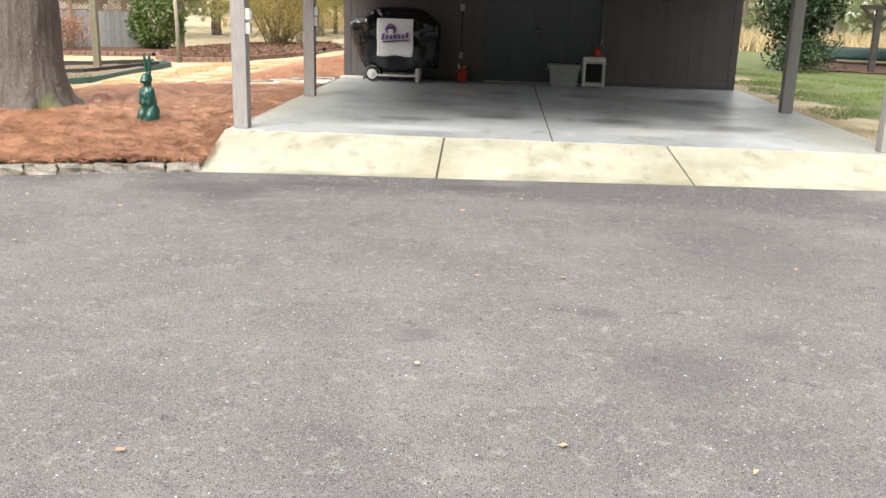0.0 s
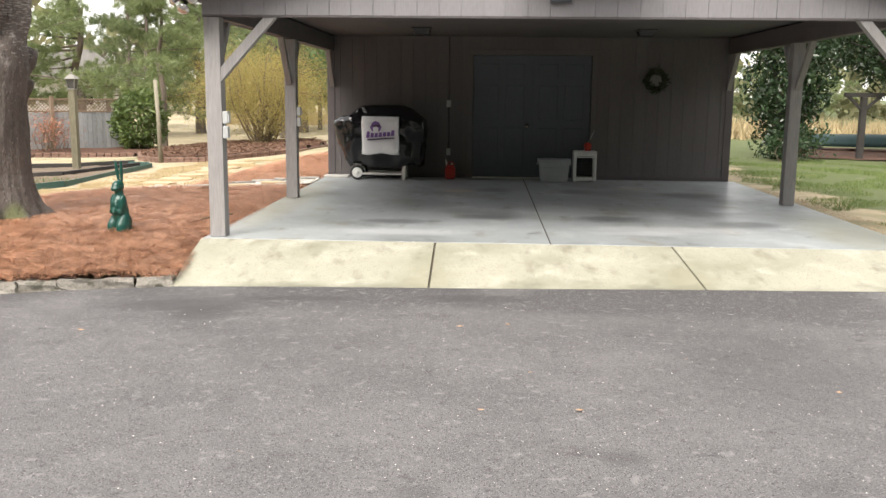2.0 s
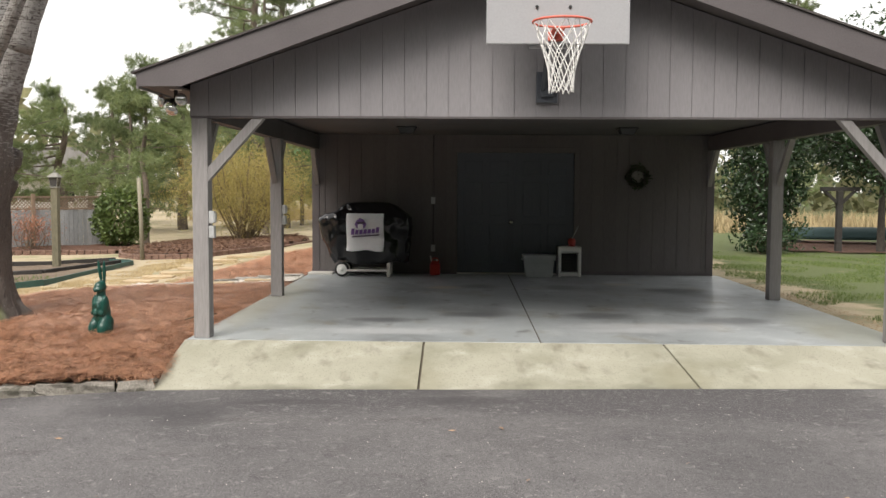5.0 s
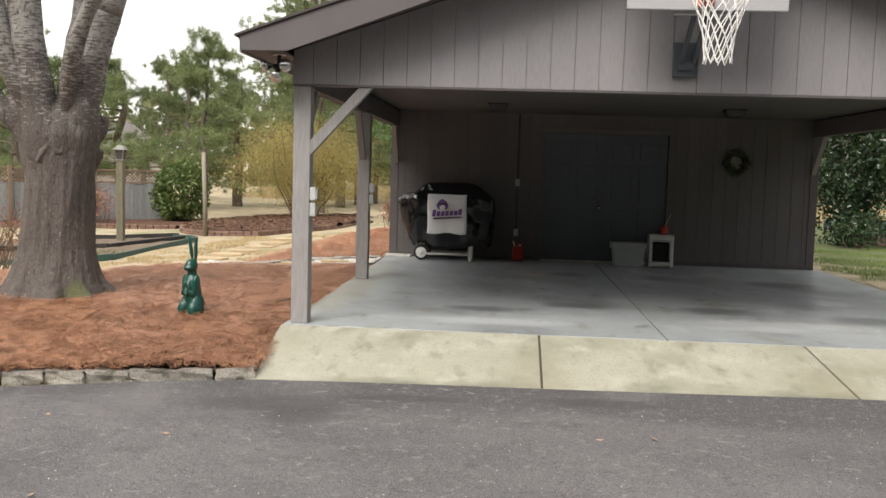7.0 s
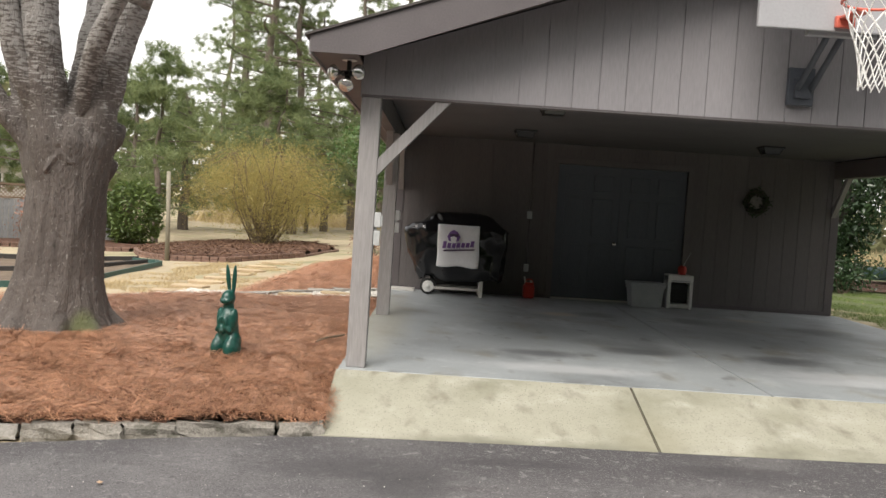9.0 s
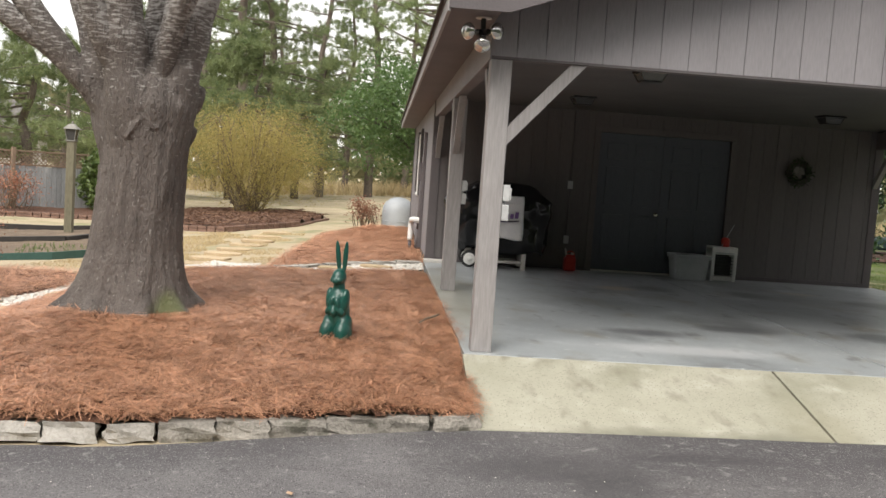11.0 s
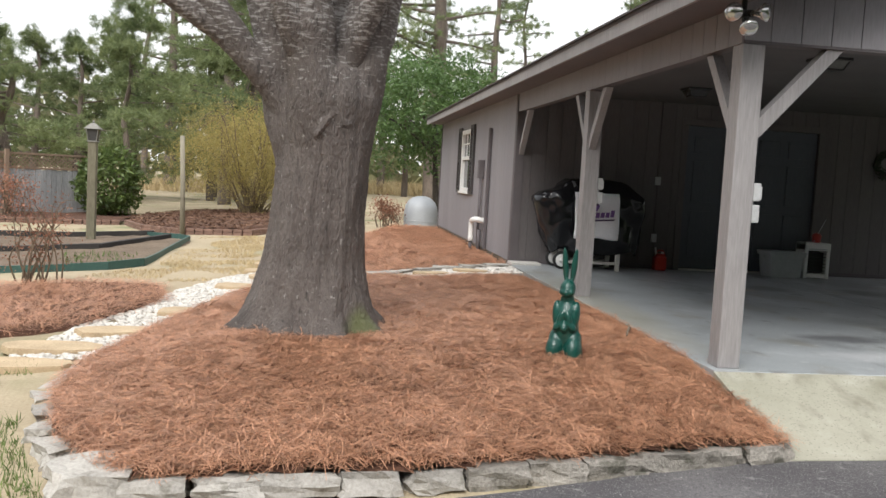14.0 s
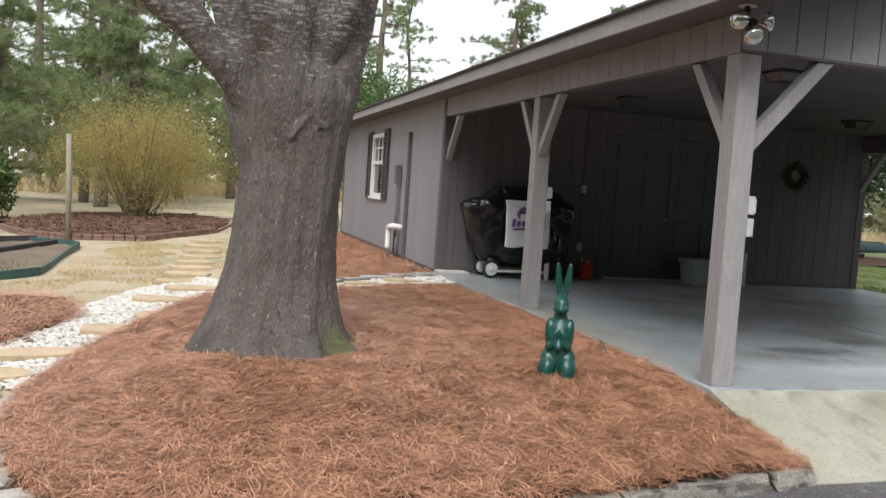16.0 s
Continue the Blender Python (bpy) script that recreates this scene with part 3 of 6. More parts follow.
WY0, WY1, WZ0, WZ1 = 10.65, 11.75, 0.88, 2.02
left_wall = tagged(new("wall_left"), "taupe painted siding wall of store room", "wall", kind="structure")
for y0, y1, z0, z1 in ((BACK, WY0, -0.4, 2.318), (WY1, FAR, -0.4, 2.318), (WY0, WY1, -0.4, WZ0), (WY0, WY1, WZ1, 2.318)):
    part("backing", box(0.0, 0.12, y0 + 0.121 if y0 == BACK else y0, y1, z0, z1), TRIM, left_wall)
out_left = lambda u, w, z: (-w, u, z)
siding(left_wall, BACK, WY0, lambda u: 0.02, lambda u: 2.318, out_left, "side")
siding(left_wall, WY0, WY1, lambda u: 0.02, lambda u: WZ0, out_left, "side")
siding(left_wall, WY0, WY1, lambda u: WZ1, lambda u: 2.318, out_left, "side")
siding(left_wall, WY1, FAR, lambda u: 0.02, lambda u: 2.318, out_left, "side")
part("foundation", box(-0.006, 0.0, BACK, FAR, -0.6, 0.015), JOINT, left_wall, "grey foundation strip")
part("corner_trim", box(-0.03, 0.1, FAR, FAR + 0.02, -0.1, 2.318), TRIM, left_wall)
part("corner_trim", box(-0.026, -0.014, BACK, BACK + 0.09, -0.02, 2.318), TRIM, left_wall)
for name, args in (("wall_right", (W - 0.12, W, BACK + 0.121, FAR, -0.4, 2.318)), ("wall_far", (0.12, W - 0.12, FAR - 0.12, FAR, -0.4, 2.6))):
    w = tagged(new(name), "taupe siding wall of store room", "wall", kind="structure")
    part("backing", box(*args), PAINT, w)

window = tagged(new("window_1"), "white framed sash window with dark shutters", "window", kind="structure")
for y0, y1, z0, z1 in ((WY0, WY0 + 0.07, WZ0, WZ1), (WY1 - 0.07, WY1, WZ0, WZ1), (WY0 + 0.07, WY1 - 0.07, WZ0, WZ0 + 0.07), (WY0 + 0.07, WY1 - 0.07, WZ1 - 0.07, WZ1)):
    part("window_frame", box(-0.035, 0.10, y0, y1, z0, z1, 0.004), WHITE, window)
part("meeting_rail", box(-0.02, 0.06, WY0 + 0.07, WY1 - 0.07, 1.47, 1.53), WHITE, window)
part("pane", box(0.03, 0.036, WY0 + 0.07, WY1 - 0.07, WZ0 + 0.07, 1.47), GLASS, window)
part("pane", box(0.02, 0.026, WY0 + 0.07, WY1 - 0.07, 1.53, WZ1 - 0.07), GLASS, window)
for k in range(1, 3):
    yy = WY0 + 0.07 + (WY1 - WY0 - 0.14) * k / 3
    part("glazing_bar", box(0.004, 0.019, yy - 0.012, yy + 0.012, 1.53, WZ1 - 0.07), WHITE, window)
part("glazing_bar", box(0.002, 0.017, WY0 + 0.07, WY1 - 0.07, 1.755, 1.78), WHITE, window)
part("window_sill", box(-0.06, 0.05, WY0 - 0.02, WY1 + 0.02, WZ0 - 0.04, WZ0 - 0.001, 0.004), WHITE, window)
for y0 in (WY0 - 0.40, WY1 + 0.02):
    sh = thing("shutter", -0.016, y0, WZ0 - 0.03, "dark louvred shutter fixed beside the window", "shutter", "window shutters")
    for a, b in ((0.0, 0.05), (0.33, 0.38)):
        part("stile", box(-0.035, 0.0, a, b, 0.0, 1.23, 0.003), SHUTTER, sh)
    for a in (0.0, 0.58, 1.17):
        part("rail", box(-0.033, 0.0, 0.05, 0.33, a, a + 0.06), SHUTTER, sh)
    for k in range(16):
        zz = 0.085 + k * 0.068 + (0.03 if k > 7 else 0)
        if zz < 1.14:
            part("slat", prism([(-0.03, zz), (-0.024, zz), (-0.004, zz + 0.05), (-0.010, zz + 0.05)], 0.05, 0.33), SHUTTER, sh)

# double door
door = tagged(new("door_1"), "dark navy closed panelled double door", "door", kind="structure")
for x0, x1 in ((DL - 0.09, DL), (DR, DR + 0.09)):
    part("door_casing", box(x0, x1, BACK - 0.03, BACK + 0.02, 0.0, DH + 0.0, 0.004), SHADED_PAINT, door)
part("door_casing", box(DL - 0.09, DR + 0.09, BACK - 0.03, BACK - 0.002, DH + 0.002, DH + 0.09, 0.004), SHADED_PAINT, door)
mid = (DL + DR) / 2
for x0, x1 in ((DL + 0.004, mid - 0.003), (mid + 0.003, DR - 0.004)):
    leaf = part("door_leaf", box(x0, x1, BACK + 0.03, BACK + 0.07, 0.025, DH - 0.005), DOORPAINT, door)
    w = (x1 - x0 - 0.36) / 2
    for c in range(2):
        xa = x0 + 0.12 + c * (w + 0.12)
        for z0, z1 in ((0.2, 0.85), (0.98, 1.55), (1.66, 1.90)):
            part("raised_panel", box(xa, xa + w, BACK + 0.018, BACK + 0.031, z0, z1, 0.010), DOORPAINT, leaf)
part("door_knob", shift(lathe([(0.014, 0), (0.014, 0.03), (0.03, 0.04), (0.034, 0.055), (0.026, 0.07), (0.0, 0.074)], 16), pose(mid - 0.075, BACK + 0.03, 0.88, 90)), KNOBMETAL, door, "small bright metal knob", True)
part("astragal", box(mid - 0.02, mid + 0.02, BACK + 0.018, BACK + 0.029, 0.03, DH - 0.02, 0.003), DOORPAINT, door)
part("threshold", box(DL, DR, BACK - 0.045, BACK + 0.03, 0.001, 0.022, 0.004), OFFWHITE, door, "pale worn door sill")

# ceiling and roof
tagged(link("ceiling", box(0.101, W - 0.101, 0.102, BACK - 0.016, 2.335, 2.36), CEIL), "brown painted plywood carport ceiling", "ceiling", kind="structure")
RY0, RY1 = -0.45, FAR + 0.35
roof = tagged(new("roof"), "dark asphalt shingle gable roof with taupe fascia", "roof", kind="structure")
for side in (0, 1):
    fx = (lambda x: x) if side == 0 else (lambda x: W - x)
    lo, hi = -0.36, RIDGE_X
    zz = lambda x: 2.445 + SLOPE * (x + 0.323)
    part("roof_deck", prism([(fx(lo), zz(lo) - 0.03), (fx(hi), zz(hi) - 0.03), (fx(hi), zz(hi)), (fx(lo), zz(lo))], RY0 + 0.026, RY1), TRIM, roof)
    part("shingles", prism([(fx(lo - 0.025), zz(lo - 0.025) + 0.002), (fx(hi), zz(hi) + 0.002), (fx(hi), zz(hi) + 0.025), (fx(lo - 0.025), zz(lo - 0.025) + 0.02)], RY0 - 0.02, RY1 + 0.02), SHINGLE, roof, "dark asphalt shingles")
    # rake board with its boxed end
    low = lambda x: 2.326 + 0.36 * (x - 0.06)
    part("rake_board", prism([(fx(-0.345), 2.318), (fx(0.05), 2.318), (fx(hi), low(hi)), (fx(hi), zz(hi) - 0.002), (fx(-0.345), zz(-0.345) - 0.002)], RY0, RY0 + 0.024), TRIM, roof)
    part("rake_soffit", prism([(fx(0.0), low(0.06) + 0.075), (fx(hi), low(hi) + 0.05), (fx(hi), low(hi) + 0.035), (fx(0.0), low(0.06) + 0.06)], RY0 + 0.026, -0.016), TRIM, roof)
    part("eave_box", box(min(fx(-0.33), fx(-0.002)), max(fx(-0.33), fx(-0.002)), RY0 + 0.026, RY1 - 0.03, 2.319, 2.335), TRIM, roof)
    part("fascia", box(min(fx(-0.355), fx(-0.331)), max(fx(-0.355), fx(-0.331)), RY0 + 0.025, RY1, 2.30, zz(-0.345) - 0.03, 0.003), POST, roof)
part("rear_gable", prism([(0.0, 2.33), (W, 2.33), (RIDGE_X, 3.45)], FAR - 0.1, FAR), PAINT, roof)
part("rear_gable", prism([(0.0, 2.37), (W, 2.37), (RIDGE_X, 3.45)], BACK + 0.02, BACK + 0.1), PAINT, roof)


# posts with braces
def brace_x(x, y, z, ux, name, parent, run=0.40, rise=0.46, w=0.09):
    """A brace from the post face up to the beam along x."""
    o = [(x, z), (x, z + 0.13), (x + ux * run, z + rise + 0.13), (x + ux * (run + 0.11), z + rise + 0.13)]
    part(name, prism(o, y - w / 2, y + w / 2, "y"), POST, parent)


def brace_y(x, y, z, uy, name, parent, run=0.40, rise=0.46, w=0.07):
    o = [(y, z), (y, z + 0.12), (y + uy * run, z + rise + 0.12), (y + uy * (run + 0.10), z + rise + 0.12)]
    part(name, prism(o, x - w / 2, x + w / 2, "x"), POST, parent)


def post(px, y, inner, front, ys, label):
    p = thing("carport_post", px, y, 0.0, label, "post", "carport posts")
    top = HEAD - 0.024
    part("shaft", box(0, 0.15, 0, 0.15, 0.0, top, 0.008), POST, p)
    zb = top - 0.59
    if front:
        brace_x(0.15 if inner > 0 else 0.0, 0.052, zb, inner, "brace", p, 0.42)
    for uy in ys:
        brace_y(0.06 if inner > 0 else 0.09, 0.15 if uy > 0 else 0.0, zb, uy, "brace", p, 0.36)
    return p


post(0.0, 0.004, 1, True, (1,), "weathered taupe square wooden corner post with two braces")
post(W - 0.15, 0.0, -1, True, (1,), "weathered taupe square wooden corner post with two braces")
post(0.0, 3.36, 1, False, (-1, 1), "taupe square wooden side post with two braces")
post(W - 0.15, 3.36, -1, False, (-1, 1), "taupe square wooden side post with two braces")
for px, inner in ((0.0, 1), (W - 0.15, -1)):
    p = thing("wall_brace", px, BACK - 0.024, 1.49, "taupe wooden brace from wall to header", "brace", "wall braces")
    brace_y(0.06 if inner > 0 else 0.09, 0.0, 0.0, -1, "strut", p, 0.36)

# ---- beds, kerb, paths ----
def bed_z(x, y):
    z = 0.008 - 0.115 * max(0.0, 0.35 - y) - 0.03 * max(0.0, min(y, 7) - 2.0) / 2
    z -= 0.30 * smooth_step(-2.9, -4.4, x) * smooth_step(-2.5, 1.0, y)
    z -= 0.05 * smooth_step(-0.5, 0.0, x)
    if y > 4.6:
        z = min(z, -0.05 - 0.03 * max(0.0, -x))
    return z


def inside(poly, x, y):
    hit = False
    for i in range(len(poly)):
        (x0, y0), (x1, y1) = poly[i - 1], poly[i]
        if (y0 > y) != (y1 > y) and x < (x1 - x0) * (y - y0) / (y1 - y0) + x0:
            hit = not hit
    return hit


def near_edge(poly, x, y):
    best = 9.0
    for i in range(len(poly)):
        a, b, p = Vector(poly[i - 1]), Vector(poly[i]), Vector((x, y))
        t = max(0.0, min(1.0, (p - a).dot(b - a) / max((b - a).length_squared, 1e-9)))
        best = min(best, (p - a - (b - a) * t).length)
    return best


def inside_all(poly, x, y):
    hit = np.zeros(len(x), bool)
    for i in range(len(poly)):
        (x0, y0), (x1, y1) = poly[i - 1], poly[i]
        if y0 != y1:
            hit ^= ((y0 > y) != (y1 > y)) & (x < (x1 - x0) * (y - y0) / (y1 - y0) + x0)
    return hit


def edge_all(poly, x, y):
    best = np.full(len(x), 9.0)
    for i in range(len(poly)):
        (x0, y0), (x1, y1) = poly[i - 1], poly[i]
        ux, uy = x1 - x0, y1 - y0
        t = np.clip(((x - x0) * ux + (y - y0) * uy) / max(ux * ux + uy * uy, 1e-9), 0, 1)
        best = np.minimum(best, np.hypot(x - x0 - t * ux, y - y0 - t * uy))
    return best


def scatter(poly, n, rng):
    xs, ys = [p[0] for p in poly], [p[1] for p in poly]
    got = np.zeros((0, 2))
    while len(got) < n:
        q = np.stack([rng.uniform(min(xs), max(xs), n), rng.uniform(min(ys), max(ys), n)], 1)
        got = np.concatenate([got, q[inside_all(poly, q[:, 0], q[:, 1])]])
    return [(float(x), float(y)) for x, y in got[:n]]


def straw_height(x, y, height):
    heap = noise.noise((x * 8, y * 8, 6))
    return height(x, y) + 0.010 * noise.noise((x * 1.9, y * 1.9, 1)) + 0.026 * max(0.0, heap) ** 1.3 + 0.018 * noise.noise((x * 17, y * 17, 2))


def straw_bed(name, poly, height, cell, needles, label, rng, cap=0.022, long=1.0):
    """A mound of pine straw within an outline that falls to the ground at its rim, with loose needles on top."""
    xs, ys = [p[0] for p in poly], [p[1] for p in poly]
    nx, ny = int((max(xs) - min(xs)) / cell) + 2, int((max(ys) - min(ys)) / cell) + 2
    gx2, gy2 = [min(xs) - cell / 2 + i * cell for i in range(nx + 1)], [min(ys) - cell / 2 + j * cell for j in range(ny + 1)]

    def z(x, y):
        e = near_edge(poly, x, y)
        if not inside(poly, x, y):
            return straw_height(x, y, height) - cap - (0.05 + 0.8 * min(e, 0.2) if y > -0.9 else 0.02)
        return straw_height(x, y, height) - cap * (1 - smooth_step(0, 0.16, e))

    ob = sheet(name, gx2, gy2, z, STRAW, lambda x, y: inside(poly, x, y) or (y > -0.9 and near_edge(poly, x, y) < cell * 1.2))
    tagged(ob, label, "mulch bed", kind="structure")
    pts = np.array(scatter(poly, needles, rng))
    n = len(pts)
    x, y = pts[:, 0], pts[:, 1]
    turn = np.array([1.2 * noise.noise((p * 0.9, q * 0.9, 9)) + 4.5 * noise.noise((p * 5.5, q * 5.5, 5)) for p, q in pts])
    base = np.array([straw_height(p, q, height) for p, q in pts])
    e = np.clip(edge_all(poly, x, y) / 0.16, 0, 1)
    base -= cap * (1 - e * e * (3 - 2 * e))
    a = turn + rng.normal(0, 1.1, n)
    ln, wd = rng.uniform(0.09, 0.24, n) * long, rng.uniform(0.0009, 0.0022, n) * long
    dx, dy = np.cos(a), np.sin(a)
    loose = rng.random(n)
    rise = np.where(loose > 0.2, rng.uniform(-0.14, 0.2, n), rng.uniform(0.12, 0.5, n))
    lift = 0.003 + 0.04 * rng.random(n) ** 1.4
    bend = rng.normal(0, 0.03, n)
    rows = []
    for k in (-0.5, -0.17, 0.17, 0.5):
        b = bend * (1 - 4 * k * k)
        px, py = x + dx * ln * k - dy * b, y + dy * ln * k + dx * b
        pz = base + lift + rise * ln * k + 0.012 * (1 - 4 * k * k) * (1 - k)
        w = wd * (1.0 if abs(k) < 0.3 else 0.55)
        rows.append(np.stack([px - dy * w, py + dx * w, pz], 1))
        rows.append(np.stack([px + dy * w, py - dx * w, pz + 0.0004], 1))
    v = np.stack(rows, 1).reshape(-1, 3)
    k = np.arange(n)[:, None] * 8
    f = np.concatenate([k + [0, 1, 3, 2], k + [2, 3, 5, 4], k + [4, 5, 7, 6]], 1).reshape(-1, 4)
    tagged(raw("pine_straw", v, f, NEEDLE), "loose rust-brown pine needles", "pine straw", kind="stuff")


rng = np.random.default_rng(4)
BED = [(-0.03, -1.0), (-0.5, -1.09), (-1.2, -1.26), (-2.1, -1.41), (-2.7, -1.47), (-3.25, -1.56), (-3.5, -1.46), (-3.85, -0.8), (-4.12, 0.1),
       (-4.1, 1.1), (-3.85, 2.0), (-3.2, 3.35), (-2.65, 4.1), (-1.9, 4.7), (-1.0, 5.35), (-0.03, 5.5)]
BACKBED = [(-2.25, 5.2), (-1.6, 5.65), (-1.0, 6.1), (-0.05, 6.35), (-0.02, 15.0), (-1.0, 15.6), (-1.9, 12.5), (-2.15, 8.0)]
SIDEBED = [(-4.55, 2.45), (-4.1, 3.9), (-4.4, 5.3), (-5.3, 5.6), (-7.5, 5.0), (-7.5, 1.9), (-5.2, 2.0)]
straw_bed("mulch_bed_front", BED, bed_z, 0.05, 190000, "rust-brown pine straw bed around the tree", rng, 0.006)
straw_bed("mulch_bed_back", BACKBED, lambda x, y: ground_z(x, y) + 0.06, 0.10, 30000, "rust-brown pine straw bed along the store wall", rng, long=1.5)
straw_bed("mulch_bed_side", SIDEBED, lambda x, y: ground_z(x, y) + 0.04, 0.12, 14000, "rust-brown pine straw patch beside the path", rng, long=1.4)


def chunk(lx, ly, lz, seed, rough=0.18):
    """An irregular hewn stone."""
    own = bmesh.new()
    bmesh.ops.create_cube(own, size=1.0)
    bmesh.ops.subdivide_edges(own, edges=own.edges[:], cuts=3, use_grid_fill=True)
    for v in own.verts:
        p = v.co.copy()
        soft = Vector((p.x, p.y, p.z)) * (1 - 0.14 * max(0.0, p.length - 0.68))
        n = noise.noise_vector(p * 2.1 + Vector((seed * 3.7, seed, 0)))
        fine = noise.noise_vector(p * 5.0 + Vector((seed, seed * 2.3, 1))) * 0.05
        n = n + fine / max(rough, 0.05)
        v.co = Vector(((soft.x + n.x * rough) * lx, (soft.y + n.y * rough) * ly, (soft.z + n.z * rough * 0.8) * lz))
    return own


def along(line, gap):
    """Points and headings at even steps along a polyline."""
    out, pts = [], [Vector(p) for p in line]
    carry = gap / 2
    for a, b in zip(pts, pts[1:]):
        d = (b - a).length
        while carry < d:
            q = a + (b - a) * carry / d
            out.append((q.x, q.y, math.degrees(math.atan2((b - a).y, (b - a).x))))
            carry += gap
        carry -= d
    return out


seeds = iter(range(1, 900))
for x, y, a in along(BED[:6] + [(-3.25, -1.58)], 0.31):
    far = x < -1.9
    s = next(seeds)
    ln = (0.30 if far else 0.33) + 0.015 * math.sin(s * 2.3)
    st = link("kerb_stone", chunk(ln * (0.92 + 0.1 * math.sin(s * 5.1)), 0.22 if far else 0.16, 0.10 if far else 0.125, s, 0.18), PALESTONE if far else STONE)
    zz = -0.262 + 0.014 * x if x > -1.9 else -0.30
    st.matrix_basis = pose(x, y + (0.045 if far else 0.02), zz + 0.012, 12 if far else 5, 3 * math.sin(s * 1.3), a + 7 * math.sin(s))
    tagged(st, "pale rough flat kerb stone tilted outwards" if far else "grey mossy hewn kerb stone set in the ground", "kerb stone", "kerb stones round the bed")
for x, y, a in along(BED[6:12], 0.37):
    s = next(seeds)
    st = link("kerb_stone", chunk(0.26 + 0.06 * math.sin(s * 3.1), 0.17, 0.11, s, 0.26), PALESTONE)
    st.matrix_basis = pose(x - 0.03, y, bed_z(x, y) - 0.10, 4 * math.sin(s * 2.9), 5 * math.sin(s), a + 14 * math.sin(s * 1.7))
    tagged(st, "pale flat kerb stone half under pine straw", "kerb stone", "kerb stones round the bed")
big = link("corner_stone", chunk(0.30, 0.24, 0.16, 77, 0.2), PALESTONE)
big.matrix_basis = pose(-3.52, -1.5, -0.275, 8, 0, 20)
tagged(big, "large pale corner stone at the bend of the kerb", "kerb stone", "kerb stones round the bed")
for x, y, a in along([(-2.3, 5.15), (-1.6, 5.6), (-1.0, 6.05), (-0.1, 6.32)], 0.36):
    s = next(seeds)
    st = link("edging_stone", chunk(0.34, 0.17, 0.13, s, 0.16), PALESTONE)
    st.matrix_basis = pose(x, y - 0.04, ground_z(x, y) + 0.07, 0, 0, a + 4 * math.sin(s))
    tagged(st, "pale grey edging stone beside the gravel strip", "edging stone", "edging stones of the back bed")


def flagstone(x, y, z, lx, ly, seed, turn, label):
    """A thin flat stone with an uneven outline."""
    own = bmesh.new()
    n = 11
    ring = []
    for k in range(n):
        a = 2 * math.pi * k / n
        r = 0.5 * (1 + 0.16 * noise.noise((math.cos(a) * 1.5 + seed * 5.1, math.sin(a) * 1.5, seed)))
        c, s = math.cos(a), math.sin(a)
        k2 = 1 / max(abs(c), abs(s)) ** 0.55
        ring.append((c * r * k2 * lx, s * r * k2 * ly))
    prism(ring, -0.03, 0.018, "z", own)
    top = [e for e in own.edges if all(v.co.z > 0.01 for v in e.verts)]
    bmesh.ops.bevel(own, geom=top, offset=0.007, segments=2, affect="EDGES")
    ob = link("stepping_stone", own, FLAG)
    ob.matrix_basis = pose(x, y, z, 0, 0, turn)
    return tagged(ob, label, "stepping stone", "stepping stones of the path")


GRAVEL = [(-4.75, 1.0), (-4.12, 1.1), (-3.87, 2.0), (-3.22, 3.35), (-2.67, 4.1), (-1.92, 4.7), (-1.0, 5.35), (-0.1, 5.5), (-0.1, 6.2), (-1.0, 5.95), (-1.7, 5.5),
          (-2.35, 5.15), (-2.35, 6.4), (-3.1, 7.0), (-3.85, 5.7), (-4.2, 4.6), (-4.25, 3.5), (-4.6, 2.5)]
for i, (x, y, lx, ly) in enumerate(((-4.5, 1.45, 0.75, 0.36), (-4.2, 2.1, 0.66, 0.34), (-3.78, 3.05, 0.55, 0.42), (-3.35, 3.75, 0.62, 0.45), (-3.0, 4.5, 0.60, 0.48),
                                    (-3.5, 4.9, 0.55, 0.42), (-3.15, 5.75, 0.62, 0.42), (-3.3, 6.6, 0.60, 0.42), (-3.24, 7.4, 0.62, 0.42), (-3.18, 8.2, 0.62, 0.40), (-3.12, 9.0, 0.62, 0.42),
                                    (-3.06, 9.9, 0.62, 0.42), (-3.02, 10.9, 0.62, 0.42), (-2.98, 12.0, 0.62, 0.42), (-2.92, 13.2, 0.62, 0.42), (-1.75, 5.15, 0.5, 0.3),
                                    (-1.25, 5.45, 0.48, 0.26), (-0.72, 5.68, 0.45, 0.26))):
    flagstone(x, y, ground_z(x, y) + (0.105 if x > -2 else 0.035 if y < 6.2 else 0.02), lx, ly, i, 15 * math.sin(i * 2.1), "tan flat stepping stone among white gravel" if y < 6.2 else "tan flat stepping stone set in dry lawn")
for i, (x, y) in enumerate(((-4.6, 0.9), (-4.9, 0.35), (-4.75, -0.2))):
    flagstone(x, y, ground_z(x, y) + 0.03, 0.7, 0.34, 40 + i, 10 * i, "grey weathered flat stone beside the bed")

base = [(1, 0, 0), (-1, 0, 0), (0, 1, 0), (0, -1, 0), (0, 0, 0.7), (0, 0, -0.7), (0.6, 0.6, 0.4), (-0.6, 0.6, 0.4), (-0.6, -0.6, 0.4), (0.6, -0.6, 0.4)]
tri = [(0, 6, 9), (6, 4, 9), (6, 2, 7), (4, 6, 7), (7, 1, 8), (4, 7, 8), (8, 3, 9), (4, 8, 9), (0, 2, 6), (2, 1, 7), (1, 3, 8), (3, 0, 9)]
PB, PT = np.array(base), np.array(tri)


